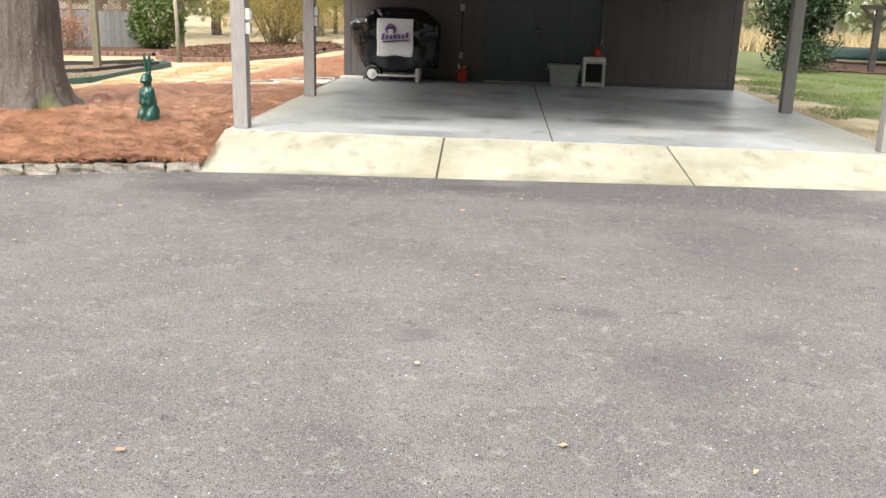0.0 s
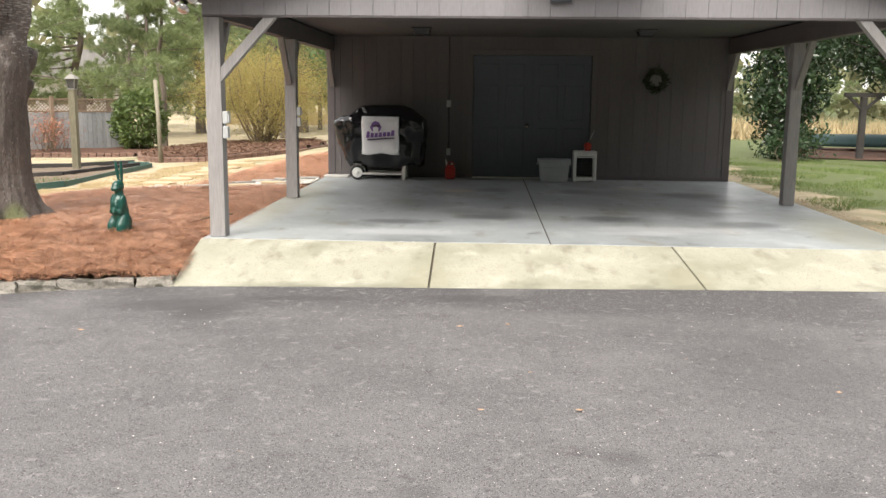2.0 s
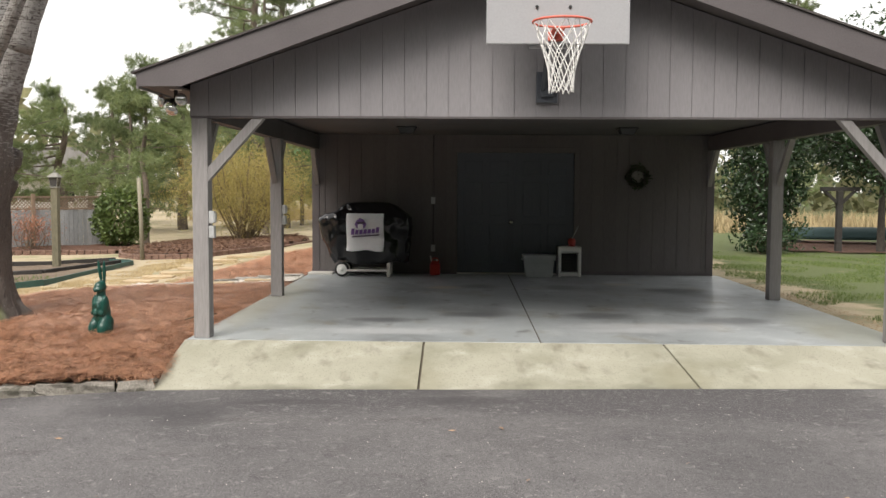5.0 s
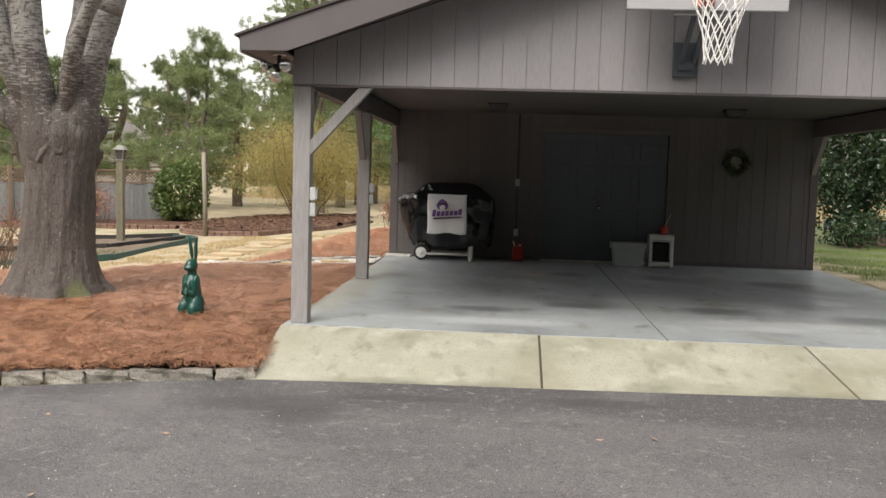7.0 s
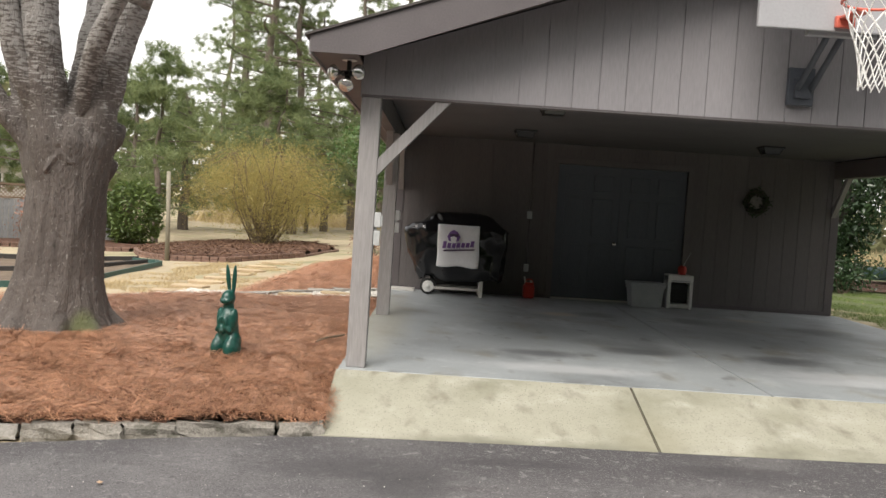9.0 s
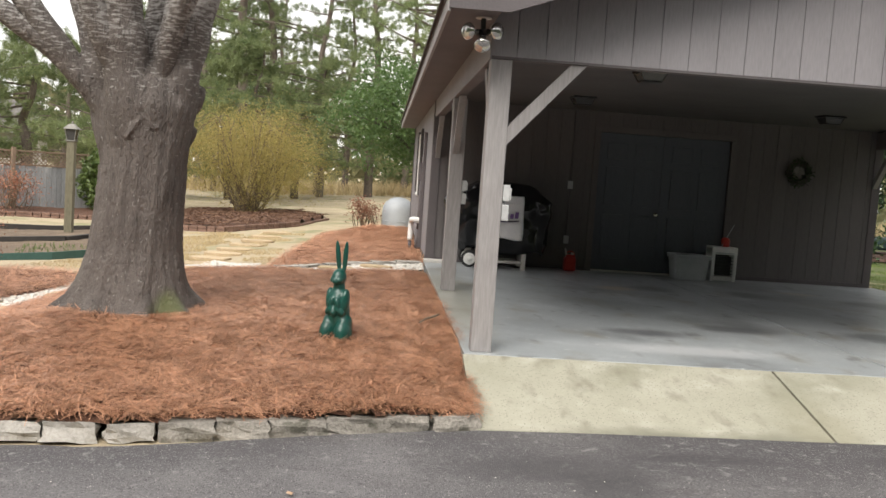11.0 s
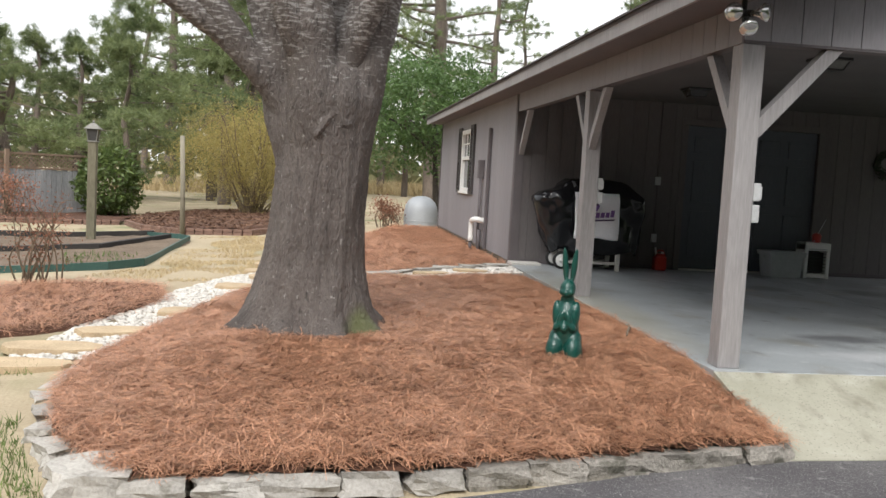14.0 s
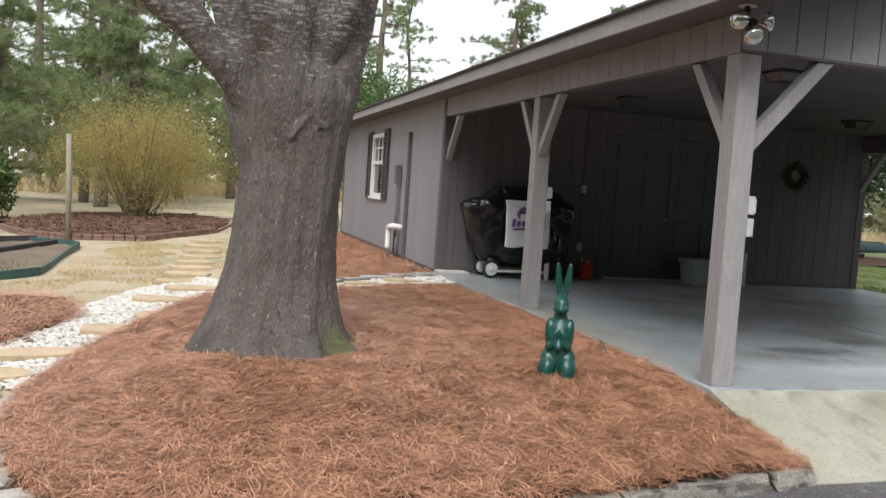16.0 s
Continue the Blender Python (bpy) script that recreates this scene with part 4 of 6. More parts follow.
def pebbles(name, poly, n, lo, hi, height, material, label, rng):
    v, f = [], []
    for i, (x, y) in enumerate(scatter(poly, n, rng)):
        s = rng.uniform(lo, hi)
        a = rng.uniform(0, 6.28)
        q = PB * s * rng.uniform(0.7, 1.2, (10, 1)) * [1, rng.uniform(0.55, 1), 0.7]
        q = np.stack([q[:, 0] * math.cos(a) - q[:, 1] * math.sin(a), q[:, 0] * math.sin(a) + q[:, 1] * math.cos(a), q[:, 2]], 1)
        v.append(q + [x, y, height(x, y) + s * 0.2])
        f.append(PT + i * 10)
    return tagged(raw(name, np.concatenate(v), np.concatenate(f), material), label, "gravel", kind="stuff")


pebbles("white_gravel", GRAVEL, 9500, 0.012, 0.04, lambda x, y: ground_z(x, y) + 0.012 + 0.075 * smooth_step(-2.8, -1.8, x), PEBBLE, "loose white marble gravel", rng)
pebbles("edge_gravel", [(W + 0.13, -0.9), (W + 0.55, -0.4), (W + 0.75, 2.0), (W + 0.55, 6.6), (W + 0.13, 6.6)], 1500, 0.005, 0.02, lambda x, y: ground_z(x, y) + 0.008, FLAG, "pale gravel strip along the slab", rng)
pebbles("driveway_grit", [(-2.4, -2.0), (7, -1.4), (7, -8.6), (-1, -8.6)], 1500, 0.0015, 0.006, lambda x, y: drive_z(x, y) + 0.005, PEBBLE, "scattered pale grit on the asphalt", rng)

# fallen leaves
pts = np.array([(x, y, bed_z(x, y) + 0.04) for x, y in scatter(BED, 120, rng)] + [(x, y, drive_z(x, y) + 0.012) for x, y in scatter([(-2.4, -2.0), (6, -1.4), (6, -7.5), (-1, -7.5)], 26, rng)]
               + [(x, y, ground_z(x, y) + 0.03) for x, y in scatter([(7.2, 0.5), (12, 2), (12, 11), (7.3, 11)], 90, rng)])
v, f = leaves(pts, 0.06, rng, 0.6, 0.2)
v[:, 2] = np.repeat(pts[:, 2], 4) + (v[:, 2] - np.repeat(pts[:, 2], 4)) * 0.12
DRYLEAF = mat("dry_leaf", (0.34, 0.20, 0.11), (0.58, 0.42, 0.28), 8, 30, 0.8, 0, rand=0.35)
tagged(raw("fallen_leaf", v, f, DRYLEAF), "scattered curled tan fallen leaves", "fallen leaves", kind="stuff")

# grass tufts on the lawns
GRASS = mat("grass_blade", (0.06, 0.105, 0.025), (0.165, 0.21, 0.058), 2, 20, 0.8, 0, rand=0.4)
DRYGRASS = mat("dry_grass_blade", (0.30, 0.23, 0.12), (0.50, 0.40, 0.23), 2, 20, 0.85, 0, rand=0.35)


def blades(name, poly, n, lo, hi, material, label, rng, wide=0.004, clump=None):
    pts = scatter(poly, n, rng)
    if clump:
        pts = [p for p in pts if noise.noise((p[0] * clump, p[1] * clump, 4)) > -0.05]
    p = np.array([(x, y, ground_z(x, y) - 0.005) for x, y in pts])
    a = rng.uniform(0, 6.28, len(p))
    h = rng.uniform(lo, hi, len(p))
    side = np.stack([np.cos(a), np.sin(a), 0 * a], 1) * wide
    lean = rng.normal(size=(len(p), 3)) * h[:, None] * 0.35
    lean[:, 2] = h
    v = np.stack([p - side, p + side, p + lean], 1).reshape(-1, 3)
    return tagged(raw(name, v, np.arange(len(v)).reshape(-1, 3), material), label, "grass", kind="stuff")


blades("lawn_grass", [(7.5, -0.6), (14, -0.6), (18, 14), (7.3, 14), (7.2, 6)], 90000, 0.03, 0.075, GRASS, "short green lawn grass", rng, 0.005, 0.8)
blades("dry_lawn_grass", [(-2.3, 6.6), (-2.3, 14), (-5.0, 12.8), (-4.9, 7.6), (-5.6, 6.2), (-4.2, 5.6)], 26000, 0.02, 0.06, DRYGRASS, "short dry tan lawn grass", rng, 0.005, 1.1)
blades("verge_grass", [(-3.6, -1.7), (-4.1, -0.6), (-4.5, 1.0), (-6.5, 1.5), (-6.5, -2.6), (-4.2, -2.4)], 20000, 0.02, 0.07, GRASS, "patchy green grass beside the bed", rng, 0.004, 1.5)

# ---- the old tree ----
def trunk_radius(z):
    pts = [(-0.3, 0.64), (-0.05, 0.56), (0.05, 0.50), (0.15, 0.45), (0.28, 0.405), (0.5, 0.355), (0.8, 0.33), (1.2, 0.32), (1.45, 0.335), (1.62, 0.36), (1.8, 0.32), (2.0, 0.12)]
    return float(np.interp(z, [p[0] for p in pts], [p[1] for p in pts]))


tree = thing("hardwood_tree", -2.64, 0.95, 0.0, "large old hardwood with furrowed grey bark and forked limbs", "tree")
bm = bmesh.new()
rings, S = [], 96
for i in range(64):
    z = -0.3 + 2.3 * i / 63
    ring = []
    for k in range(S):
        a = 2 * math.pi * k / S
        d = Vector((math.cos(a), math.sin(a), 0))
        r = trunk_radius(z)
        flare = max(0.0, 0.40 - z) / 0.40
        r *= 1 + 0.26 * flare * noise.noise((math.cos(a) * 2.0, math.sin(a) * 2.0, 7)) + 0.05 * noise.noise((d.x * 1.5, d.y * 1.5, z * 0.9))
        r += 0.022 * noise.noise((d.x * 9, d.y * 9, z * 1.6)) + 0.008 * noise.noise((d.x * 26, d.y * 26, z * 5))
        ring.append(bm.verts.new((d.x * r + 0.05 * z, d.y * r, z)))
    rings.append(ring)
for a, b in zip(rings, rings[1:]):
    for k in range(S):
        j = (k + 1) % S
        bm.faces.new((a[k], a[j], b[j], b[k]))
bm.faces.new(rings[-1])
bm.faces.new(rings[0][::-1])
trunk = bm


def smooth_line(points, radii, n=6):
    fine, rad = [], []
    p = [Vector(q) for q in points]
    for i in range(len(p) - 1):
        a, b, c, d = p[max(i - 1, 0)], p[i], p[i + 1], p[min(i + 2, len(p) - 1)]
        for s in range(n):
            t = s / n
            fine.append(0.5 * (2 * b + (c - a) * t + (2 * a - 5 * b + 4 * c - d) * t * t + (3 * b - a - 3 * c + d) * t ** 3))
            rad.append(radii[i] * (1 - t) + radii[i + 1] * t)
    return fine + [p[-1]], rad + [radii[-1]]


def limb(points, radii, sides=28, name="limb"):
    """A main limb or branch; its foot grows out of the trunk's own mesh."""
    fine, rad = smooth_line(points, radii, 9)
    k = 30 if name == "limb" and sides > 20 else 0
    if name == "branch_stub":
        tube(fine, rad, sides, trunk, 0.16)
        return
    if k:
        tube(fine[:k + 1], rad[:k + 1], sides, trunk, 0.14)
        fine, rad = fine[k:], rad[k:]
    part(name, tube(fine, rad, sides, rough=0.14), BARK, tree, smooth=True)


limb([(-0.05, -0.02, 1.05), (-0.20, -0.06, 1.54), (-0.56, -0.12, 1.95), (-1.03, -0.18, 2.27), (-1.85, -0.2, 2.78), (-3.4, 0.2, 3.7)], [0.15, 0.128, 0.094, 0.08, 0.07, 0.05])
limb([(-0.02, 0.0, 0.9), (-0.14, 0.02, 1.5), (-0.27, 0.02, 2.05), (-0.42, 0.0, 2.6), (-0.75, 0.05, 3.7), (-1.3, 0.2, 6.0)], [0.20, 0.225, 0.20, 0.18, 0.15, 0.07])
limb([(0.02, -0.06, 0.9), (0.0, -0.15, 1.5), (-0.06, -0.24, 2.05), (-0.10, -0.34, 2.7), (-0.1, -0.5, 4.2), (0.2, -0.8, 6.5)], [0.20, 0.20, 0.165, 0.145, 0.12, 0.05])
limb([(0.1, -0.02, 0.9), (0.21, -0.03, 1.5), (0.30, -0.05, 2.05), (0.44, -0.06, 2.6), (0.8, -0.05, 3.6), (1.5, 0.2, 6.0)], [0.20, 0.215, 0.20, 0.185, 0.15, 0.06])
limb([(0.05, 0.1, 0.9), (0.06, 0.2, 1.5), (0.1, 0.3, 2.2), (0.15, 0.45, 3.0), (0.2, 0.8, 4.5), (0.1, 1.3, 7.0)], [0.20, 0.21, 0.18, 0.16, 0.13, 0.05])
limb([(0.2, -0.16, 1.75), (0.32, -0.34, 2.2), (0.52, -0.5, 2.6), (0.95, -0.7, 3.3), (1.6, -0.8, 4.6)], [0.05, 0.085, 0.078, 0.065, 0.03], 16)
limb([(-0.36, -0.1, 1.75), (-0.58, -0.14, 2.02), (-0.84, -0.18, 2.36), (-1.08, -0.16, 2.8), (-1.5, 0.0, 3.8)], [0.06, 0.10, 0.088, 0.072, 0.035], 16)
limb([(-0.05, -0.2, 1.7), (-0.2, -0.33, 2.1), (-0.3, -0.45, 2.6), (-0.4, -0.6, 3.6), (-0.6, -0.7, 5.0)], [0.06, 0.10, 0.092, 0.075, 0.03], 16)
limb([(0.22, 0.12, 1.45), (0.35, 0.17, 1.70), (0.41, 0.19, 1.83)], [0.10, 0.105, 0.06], 18, "branch_stub")
limb([(0.20, 0.12, 1.2), (0.33, 0.16, 1.42), (0.38, 0.18, 1.50)], [0.10, 0.08, 0.05], 18, "branch_stub")
for pts, rad in (([(-1.9, -0.2, 2.65), (-2.2, -0.5, 2.9), (-2.9, -0.8, 3.0)], [0.05, 0.035, 0.012]), ([(-0.75, 0.05, 3.7), (-1.3, -0.2, 4.0), (-2.2, -0.3, 4.1)], [0.06, 0.04, 0.015]),
                 ([(0.8, -0.05, 3.6), (1.3, 0.1, 3.9), (2.0, 0.2, 3.95), (2.7, 0.1, 3.75)], [0.06, 0.04, 0.03, 0.012])):
    limb(pts, rad, 10, "branch")
for a, reach, thick in ((200, 0.72, 0.12), (248, 0.60, 0.10), (292, 0.68, 0.11), (330, 0.70, 0.12), (20, 0.66, 0.11), (90, 0.68, 0.12), (150, 0.66, 0.11)):
    c, q = math.cos(math.radians(a)), math.sin(math.radians(a))
    fine, rad = smooth_line([(0.22 * c, 0.22 * q, 0.34), (0.38 * c, 0.38 * q, 0.10), (0.53 * c, 0.53 * q, 0.0), (reach * c, reach * q, -0.10)], [thick, thick, thick * 0.7, thick * 0.35], 5)
    tube(fine, rad, 14, trunk, 0.2)
tang, outw = Vector((0.906, 0.424, 0)), Vector((0.424, -0.906, 0))
eye = Vector((0.208, -0.316, 1.489))
for line, rad in (([(0.055 * math.cos(k * math.pi / 6), 0.042 * math.sin(k * math.pi / 6)) for k in range(13)], 0.014),
                  ([(-0.20, -0.14), (-0.15, -0.04), (-0.08, 0.045), (0.0, 0.082), (0.09, 0.07), (0.14, 0.02)], 0.012)):
    fine, width = smooth_line([eye + tang * u + Vector((0, 0, w)) - outw * (1.35 * u * u) for u, w in line], [rad] * len(line), 4)
    tube(fine, width, 8, trunk)
bmesh.ops.recalc_face_normals(trunk, faces=trunk.faces[:])
trunk_ob = part("trunk", trunk, BARK, tree, smooth=True)
fuse = trunk_ob.modifiers.new("fuse", "REMESH")
fuse.mode, fuse.voxel_size, fuse.use_smooth_shade = "VOXEL", 0.015, True
soften = trunk_ob.modifiers.new("soften", "SMOOTH")
soften.factor, soften.iterations = 0.5, 2
flakes = bpy.data.textures.new("bark_flakes", "CLOUDS")
flakes.noise_scale, flakes.noise_depth = 0.03, 2
relief = trunk_ob.modifiers.new("relief", "DISPLACE")
relief.texture, relief.strength, relief.mid_level = flakes, 0.012, 0.5

# a broken twig on the straw beside the slab
twig = link("fallen_twig", tube([(-0.34, 0.80, 0.055), (-0.27, 0.98, 0.065), (-0.21, 1.12, 0.06), (-0.15, 1.32, 0.05)], [0.006, 0.010, 0.011, 0.007], 7), TWIG)
tagged(twig, "broken brown twig lying on the pine straw", "twig")

# ---- rabbit statue ----
def ball(bm, x, y, z, rx, ry, rz, tilt=(0, 0, 0), u=18, v=12):
    m = pose(x, y, z, *tilt) @ Matrix.Diagonal((rx, ry, rz, 1))
    bmesh.ops.create_uvsphere(bm, u_segments=u, v_segments=v, radius=1.0, matrix=m)


bm = bmesh.new()
ball(bm, 0, 0.0, 0.03, 0.118, 0.105, 0.04)
for s in (-1, 1):
    ball(bm, s * 0.064, -0.018, 0.098, 0.066, 0.092, 0.110, (0, -s * 4, 0))
    ball(bm, s * 0.060, 0.005, 0.155, 0.054, 0.080, 0.085, (0, s * 8, 0))
    ball(bm, s * 0.058, -0.015, 0.320, 0.036, 0.048, 0.105, (0, s * 6, 0))
    ball(bm, s * 0.042, -0.066, 0.270, 0.050, 0.024, 0.024, (0, s * 38, s * 16))
    ball(bm, s * 0.028, -0.078, 0.325, 0.020, 0.016, 0.045, (0, -s * 24, 0))
    ball(bm, s * 0.030, 0.012, 0.640, 0.022, 0.015, 0.122, (5, s * 6, 0))
    ball(bm, s * 0.026, -0.055, 0.482, 0.026, 0.026, 0.022)
    ball(bm, s * 0.028, -0.052, 0.522, 0.011, 0.011, 0.011)
ball(bm, 0, 0.008, 0.24, 0.090, 0.076, 0.16)
ball(bm, 0, -0.010, 0.345, 0.080, 0.068, 0.085)
ball(bm, 0, -0.004, 0.43, 0.047, 0.046, 0.05)
ball(bm, 0, -0.014, 0.500, 0.054, 0.066, 0.060)
ball(bm, 0, -0.075, 0.478, 0.024, 0.026, 0.022)
ball(bm, 0, -0.078, 0.255, 0.024, 0.022, 0.028)
ball(bm, 0, 0.095, 0.08, 0.038, 0.033, 0.038)
rabbit = link("rabbit_statue", bm, GREENPLASTIC, None, True)
rm = rabbit.modifiers.new("fuse", "REMESH")
rm.mode, rm.voxel_size, rm.use_smooth_shade = "VOXEL", 0.007, True
sm = rabbit.modifiers.new("soften", "SMOOTH")
sm.factor, sm.iterations = 0.5, 4
rabbit.matrix_basis = pose(-0.965, 0.21, -0.06, 0, 0, -24) @ Matrix.Diagonal((0.95, 0.98, 1.03, 1))
tagged(rabbit, "glossy dark green rabbit garden statue on pine straw", "garden statue")

# ---- basketball hoop ----
hoop = thing("basketball_hoop", 3.325, -0.015, 2.22, "grey backboard with orange rim and white net", "basketball hoop")
part("wall_plate", box(-0.11, 0.085, -0.05, 0.0, 0.0, 0.28, 0.006), BLUEBOX, hoop, "slate wall bracket")
part("plate_flange", box(-0.07, 0.05, -0.09, -0.051, 0.05, 0.20, 0.008), BLUEBOX, hoop)
for s in (-1, 1):
    part("support_arm", tube([(s * 0.05, -0.05, 0.10), (s * 0.05, -0.60, 0.47)], [0.022, 0.022], 10), BLUEBOX, hoop, smooth=True)
    part("support_arm", tube([(s * 0.06, 0.0, 1.0), (s * 0.20, -0.60, 0.95)], [0.022, 0.022], 10), BLUEBOX, hoop, smooth=True)
part("backboard", box(-0.585, 0.625, -0.655, -0.615, 0.435, 1.345, 0.008), BOARD, hoop, "plain grey backboard")
part("board_frame", box(-0.22, 0.26, -0.612, -0.55, 0.41, 0.47, 0.006), BOARD, hoop)
for x in (-0.19, 0.09):
    part("bolt", shift(lathe([(0.014, 0), (0.014, 0.012), (0.0, 0.014)], 8), pose(x + 0.03, -0.655, 0.745, 90)), BLACK, hoop)
part("rim_bracket", box(-0.065, 0.065, -0.70, -0.656, 0.455, 0.535, 0.010), ORANGE, hoop)
part("rim_neck", box(-0.05, 0.05, -0.965, -0.69, 0.508, 0.528, 0.006), ORANGE, hoop)
RC = Vector((0.0, -1.185, 0.522))
bm = bmesh.new()
N = 48
ringv = []
for i in range(N):
    a = 2 * math.pi * i / N
    ringv.append([bm.verts.new(RC + Vector(((0.229 + 0.010 * math.cos(b)) * math.cos(a), (0.229 + 0.010 * math.cos(b)) * math.sin(a), 0.010 * math.sin(b)))) for b in (0, 0.785, 1.571, 2.356, 3.142, 3.927, 4.712, 5.498)])
for i in range(N):
    a, b = ringv[i], ringv[(i + 1) % N]
    for k in range(8):
        j = (k + 1) % 8
        bm.faces.new((a[k], b[k], b[j], a[j]))
part("rim", bm, ORANGE, hoop, "orange metal rim", True)
bm = bmesh.new()
levels = [(0.0, 0.226), (0.09, 0.195), (0.17, 0.165), (0.25, 0.138), (0.33, 0.117), (0.41, 0.103), (0.49, 0.098), (0.545, 0.098)]
for k in range(12):
    for way in (1, -1):
        pts = []
        for i, (dz, r) in enumerate(levels):
            a = 2 * math.pi * (k + way * 0.5 * i) / 12 + 0.05 * math.sin(3 * k + i)
            pts.append(RC + Vector((r * math.cos(a), r * math.sin(a), -dz + 0.01 * math.sin(k * 2.1 + i))))
        tube(pts, [0.0042] * len(pts), 5, bm)
part("net", bm, NET, hoop, "white knotted cord net")


# ---- lights ----
def ceiling_lamp(x, y):
    l = thing("ceiling_lamp", x, y, 2.335, "square dark ceiling lamp with frosted panes, unlit", "ceiling lamp", "carport ceiling lamps")
    part("base_plate", box(-0.14, 0.14, -0.14, 0.14, -0.025, 0.0, 0.005), BLACK, l)
    own = bmesh.new()
    a = [own.verts.new((sx * 0.12, sy * 0.12, -0.026)) for sx, sy in ((-1, -1), (1, -1), (1, 1), (-1, 1))]
    b = [own.verts.new((sx * 0.085, sy * 0.085, -0.095)) for sx, sy in ((-1, -1), (1, -1), (1, 1), (-1, 1))]
    own.faces.new(b[::-1])
    own.faces.new(a)
    for i in range(4):
        own.faces.new((a[i], b[i], b[(i + 1) % 4], a[(i + 1) % 4]))
    bmesh.ops.recalc_face_normals(own, faces=own.faces[:])
    part("shade", own, GRAIN_CLEAR, l, "frosted glass shade")
    for sx in (-1, 1):
        for sy in (-1, 1):
            part("rib", tube([(sx * 0.121, sy * 0.121, -0.026), (sx * 0.087, sy * 0.087, -0.097)], [0.006, 0.006], 6), BLACK, l)
    part("bottom_frame", box(-0.09, 0.09, -0.09, 0.09, -0.104, -0.0955, 0.002), BLACK, l)


for x, y in ((1.70, 4.80), (4.92, 4.88), (1.70, 1.95)):
    ceiling_lamp(x, y)

flood = thing("flood_light", -0.09, -0.16, 2.334, "three clear round floodlight bulbs under the eave corner", "flood light")
part("mounting_plate", shift(lathe([(0.055, -0.02), (0.055, 0.0)], 20), pose(0, 0, 0)), OFFWHITE, flood)
part("junction", lathe([(0.03, -0.13), (0.034, -0.10), (0.018, -0.09), (0.018, -0.02)], 14), BLACK, flood)
for d in ((-0.72, -0.62, -0.06), (-0.05, -0.72, -0.70), (0.58, -0.76, 0.0)):
    d = Vector(d).normalized()
    m = Matrix.Translation(Vector((0, 0, -0.115)) + d * 0.085) @ d.to_track_quat("Z", "Y").to_matrix().to_4x4()
    b = part("bulb", shift(lathe([(0.018, -0.045), (0.02, 0.0), (0.042, 0.03), (0.055, 0.048), (0.058, 0.058), (0.05, 0.07), (0.03, 0.079), (0.0, 0.082)], 24), m), BULB, flood, "clear reflector bulb", True)
    part("socket", shift(lathe([(0.021, -0.085), (0.023, -0.03)], 14), m), BLACK, b)

# ---- electrics on posts and walls ----
for y, label in ((0.0, "two white outlet boxes on the corner post"), (3.36, "two white outlet boxes on the side post")):
    o = thing("outlet_box", 0.152, y + 0.045, 0.95, label, "outlet box", "post outlets")
    part("box_cover", box(0, 0.05, -0.035, 0.035, 0.0, 0.115, 0.006), PALEGREY, o)
    part("box_cover", box(0, 0.05, -0.035, 0.035, 0.14, 0.255, 0.006), PALEGREY, o)
    part("conduit", tube([(0.012, 0.0, 0.1155), (0.012, 0.0, 0.139)], [0.01, 0.01], 8), PALEGREY, o)
    part("cover_flap", box(0.051, 0.062, -0.028, 0.028, 0.15, 0.235, 0.004), PALEGREY, o)
sw = thing("light_switch", 2.02, BACK - 0.016, 0.38, "grey switch boxes joined by a thin conduit on the wall", "light switch")
part("switch_box", box(-0.035, 0.035, -0.05, 0.0, 0.0, 0.115, 0.005), PALEGREY, sw)
part("switch_box", box(-0.035, 0.035, -0.05, 0.0, 0.80, 0.915, 0.005), PALEGREY, sw)
part("conduit", tube([(0, -0.014, 0.116), (0, -0.014, 0.799)], [0.011, 0.011], 8), TRIM, sw, smooth=True)
part("conduit", tube([(0, -0.014, 0.916), (0, -0.014, 1.95)], [0.011, 0.011], 8), TRIM, sw, smooth=True)

meter = thing("cable_conduit", -0.016, 8.65, 0.02, "tall taupe painted cable conduit on the store wall", "conduit")
part("pipe", box(-0.05, 0.0, -0.03, 0.03, 0.0, 1.92, 0.008), TRIM, meter)
ebox = thing("junction_box", -0.016, 9.25, 0.02, "taupe painted junction box with pipe on the store wall", "junction box")
part("cabinet", box(-0.09, 0.0, -0.07, 0.07, 1.12, 1.42, 0.008), TRIM, ebox)
part("pipe", tube([(-0.04, 0.0, 0.0), (-0.04, 0.0, 1.119)], [0.022, 0.022], 10), TRIM, ebox, smooth=True)
part("pipe", tube([(-0.04, -0.055, 0.0), (-0.04, -0.055, 1.119)], [0.014, 0.014], 8), TRIM, ebox, smooth=True)
vent = thing("vent_pipe", -0.016, 9.1, -0.02, "white plastic elbow pipe leaving the store wall", "pipe")
pl = smooth_line([(0.0, -0.14, 0.47), (-0.10, -0.14, 0.49), (-0.155, -0.10, 0.485), (-0.165, 0.02, 0.46), (-0.165, 0.06, 0.40), (-0.165, 0.06, 0.12)], [0.045] * 6, 5)
part("elbow", tube(pl[0], pl[1], 14), WHITE, vent, smooth=True)
for y in (-0.09, 0.06):
    part("riser", tube([(-0.165 if y > 0 else -0.06, y, -0.1), (-0.165 if y > 0 else -0.06, y, 0.119 if y > 0 else 0.32)], [0.03, 0.03], 10), TRIM, vent, smooth=True)

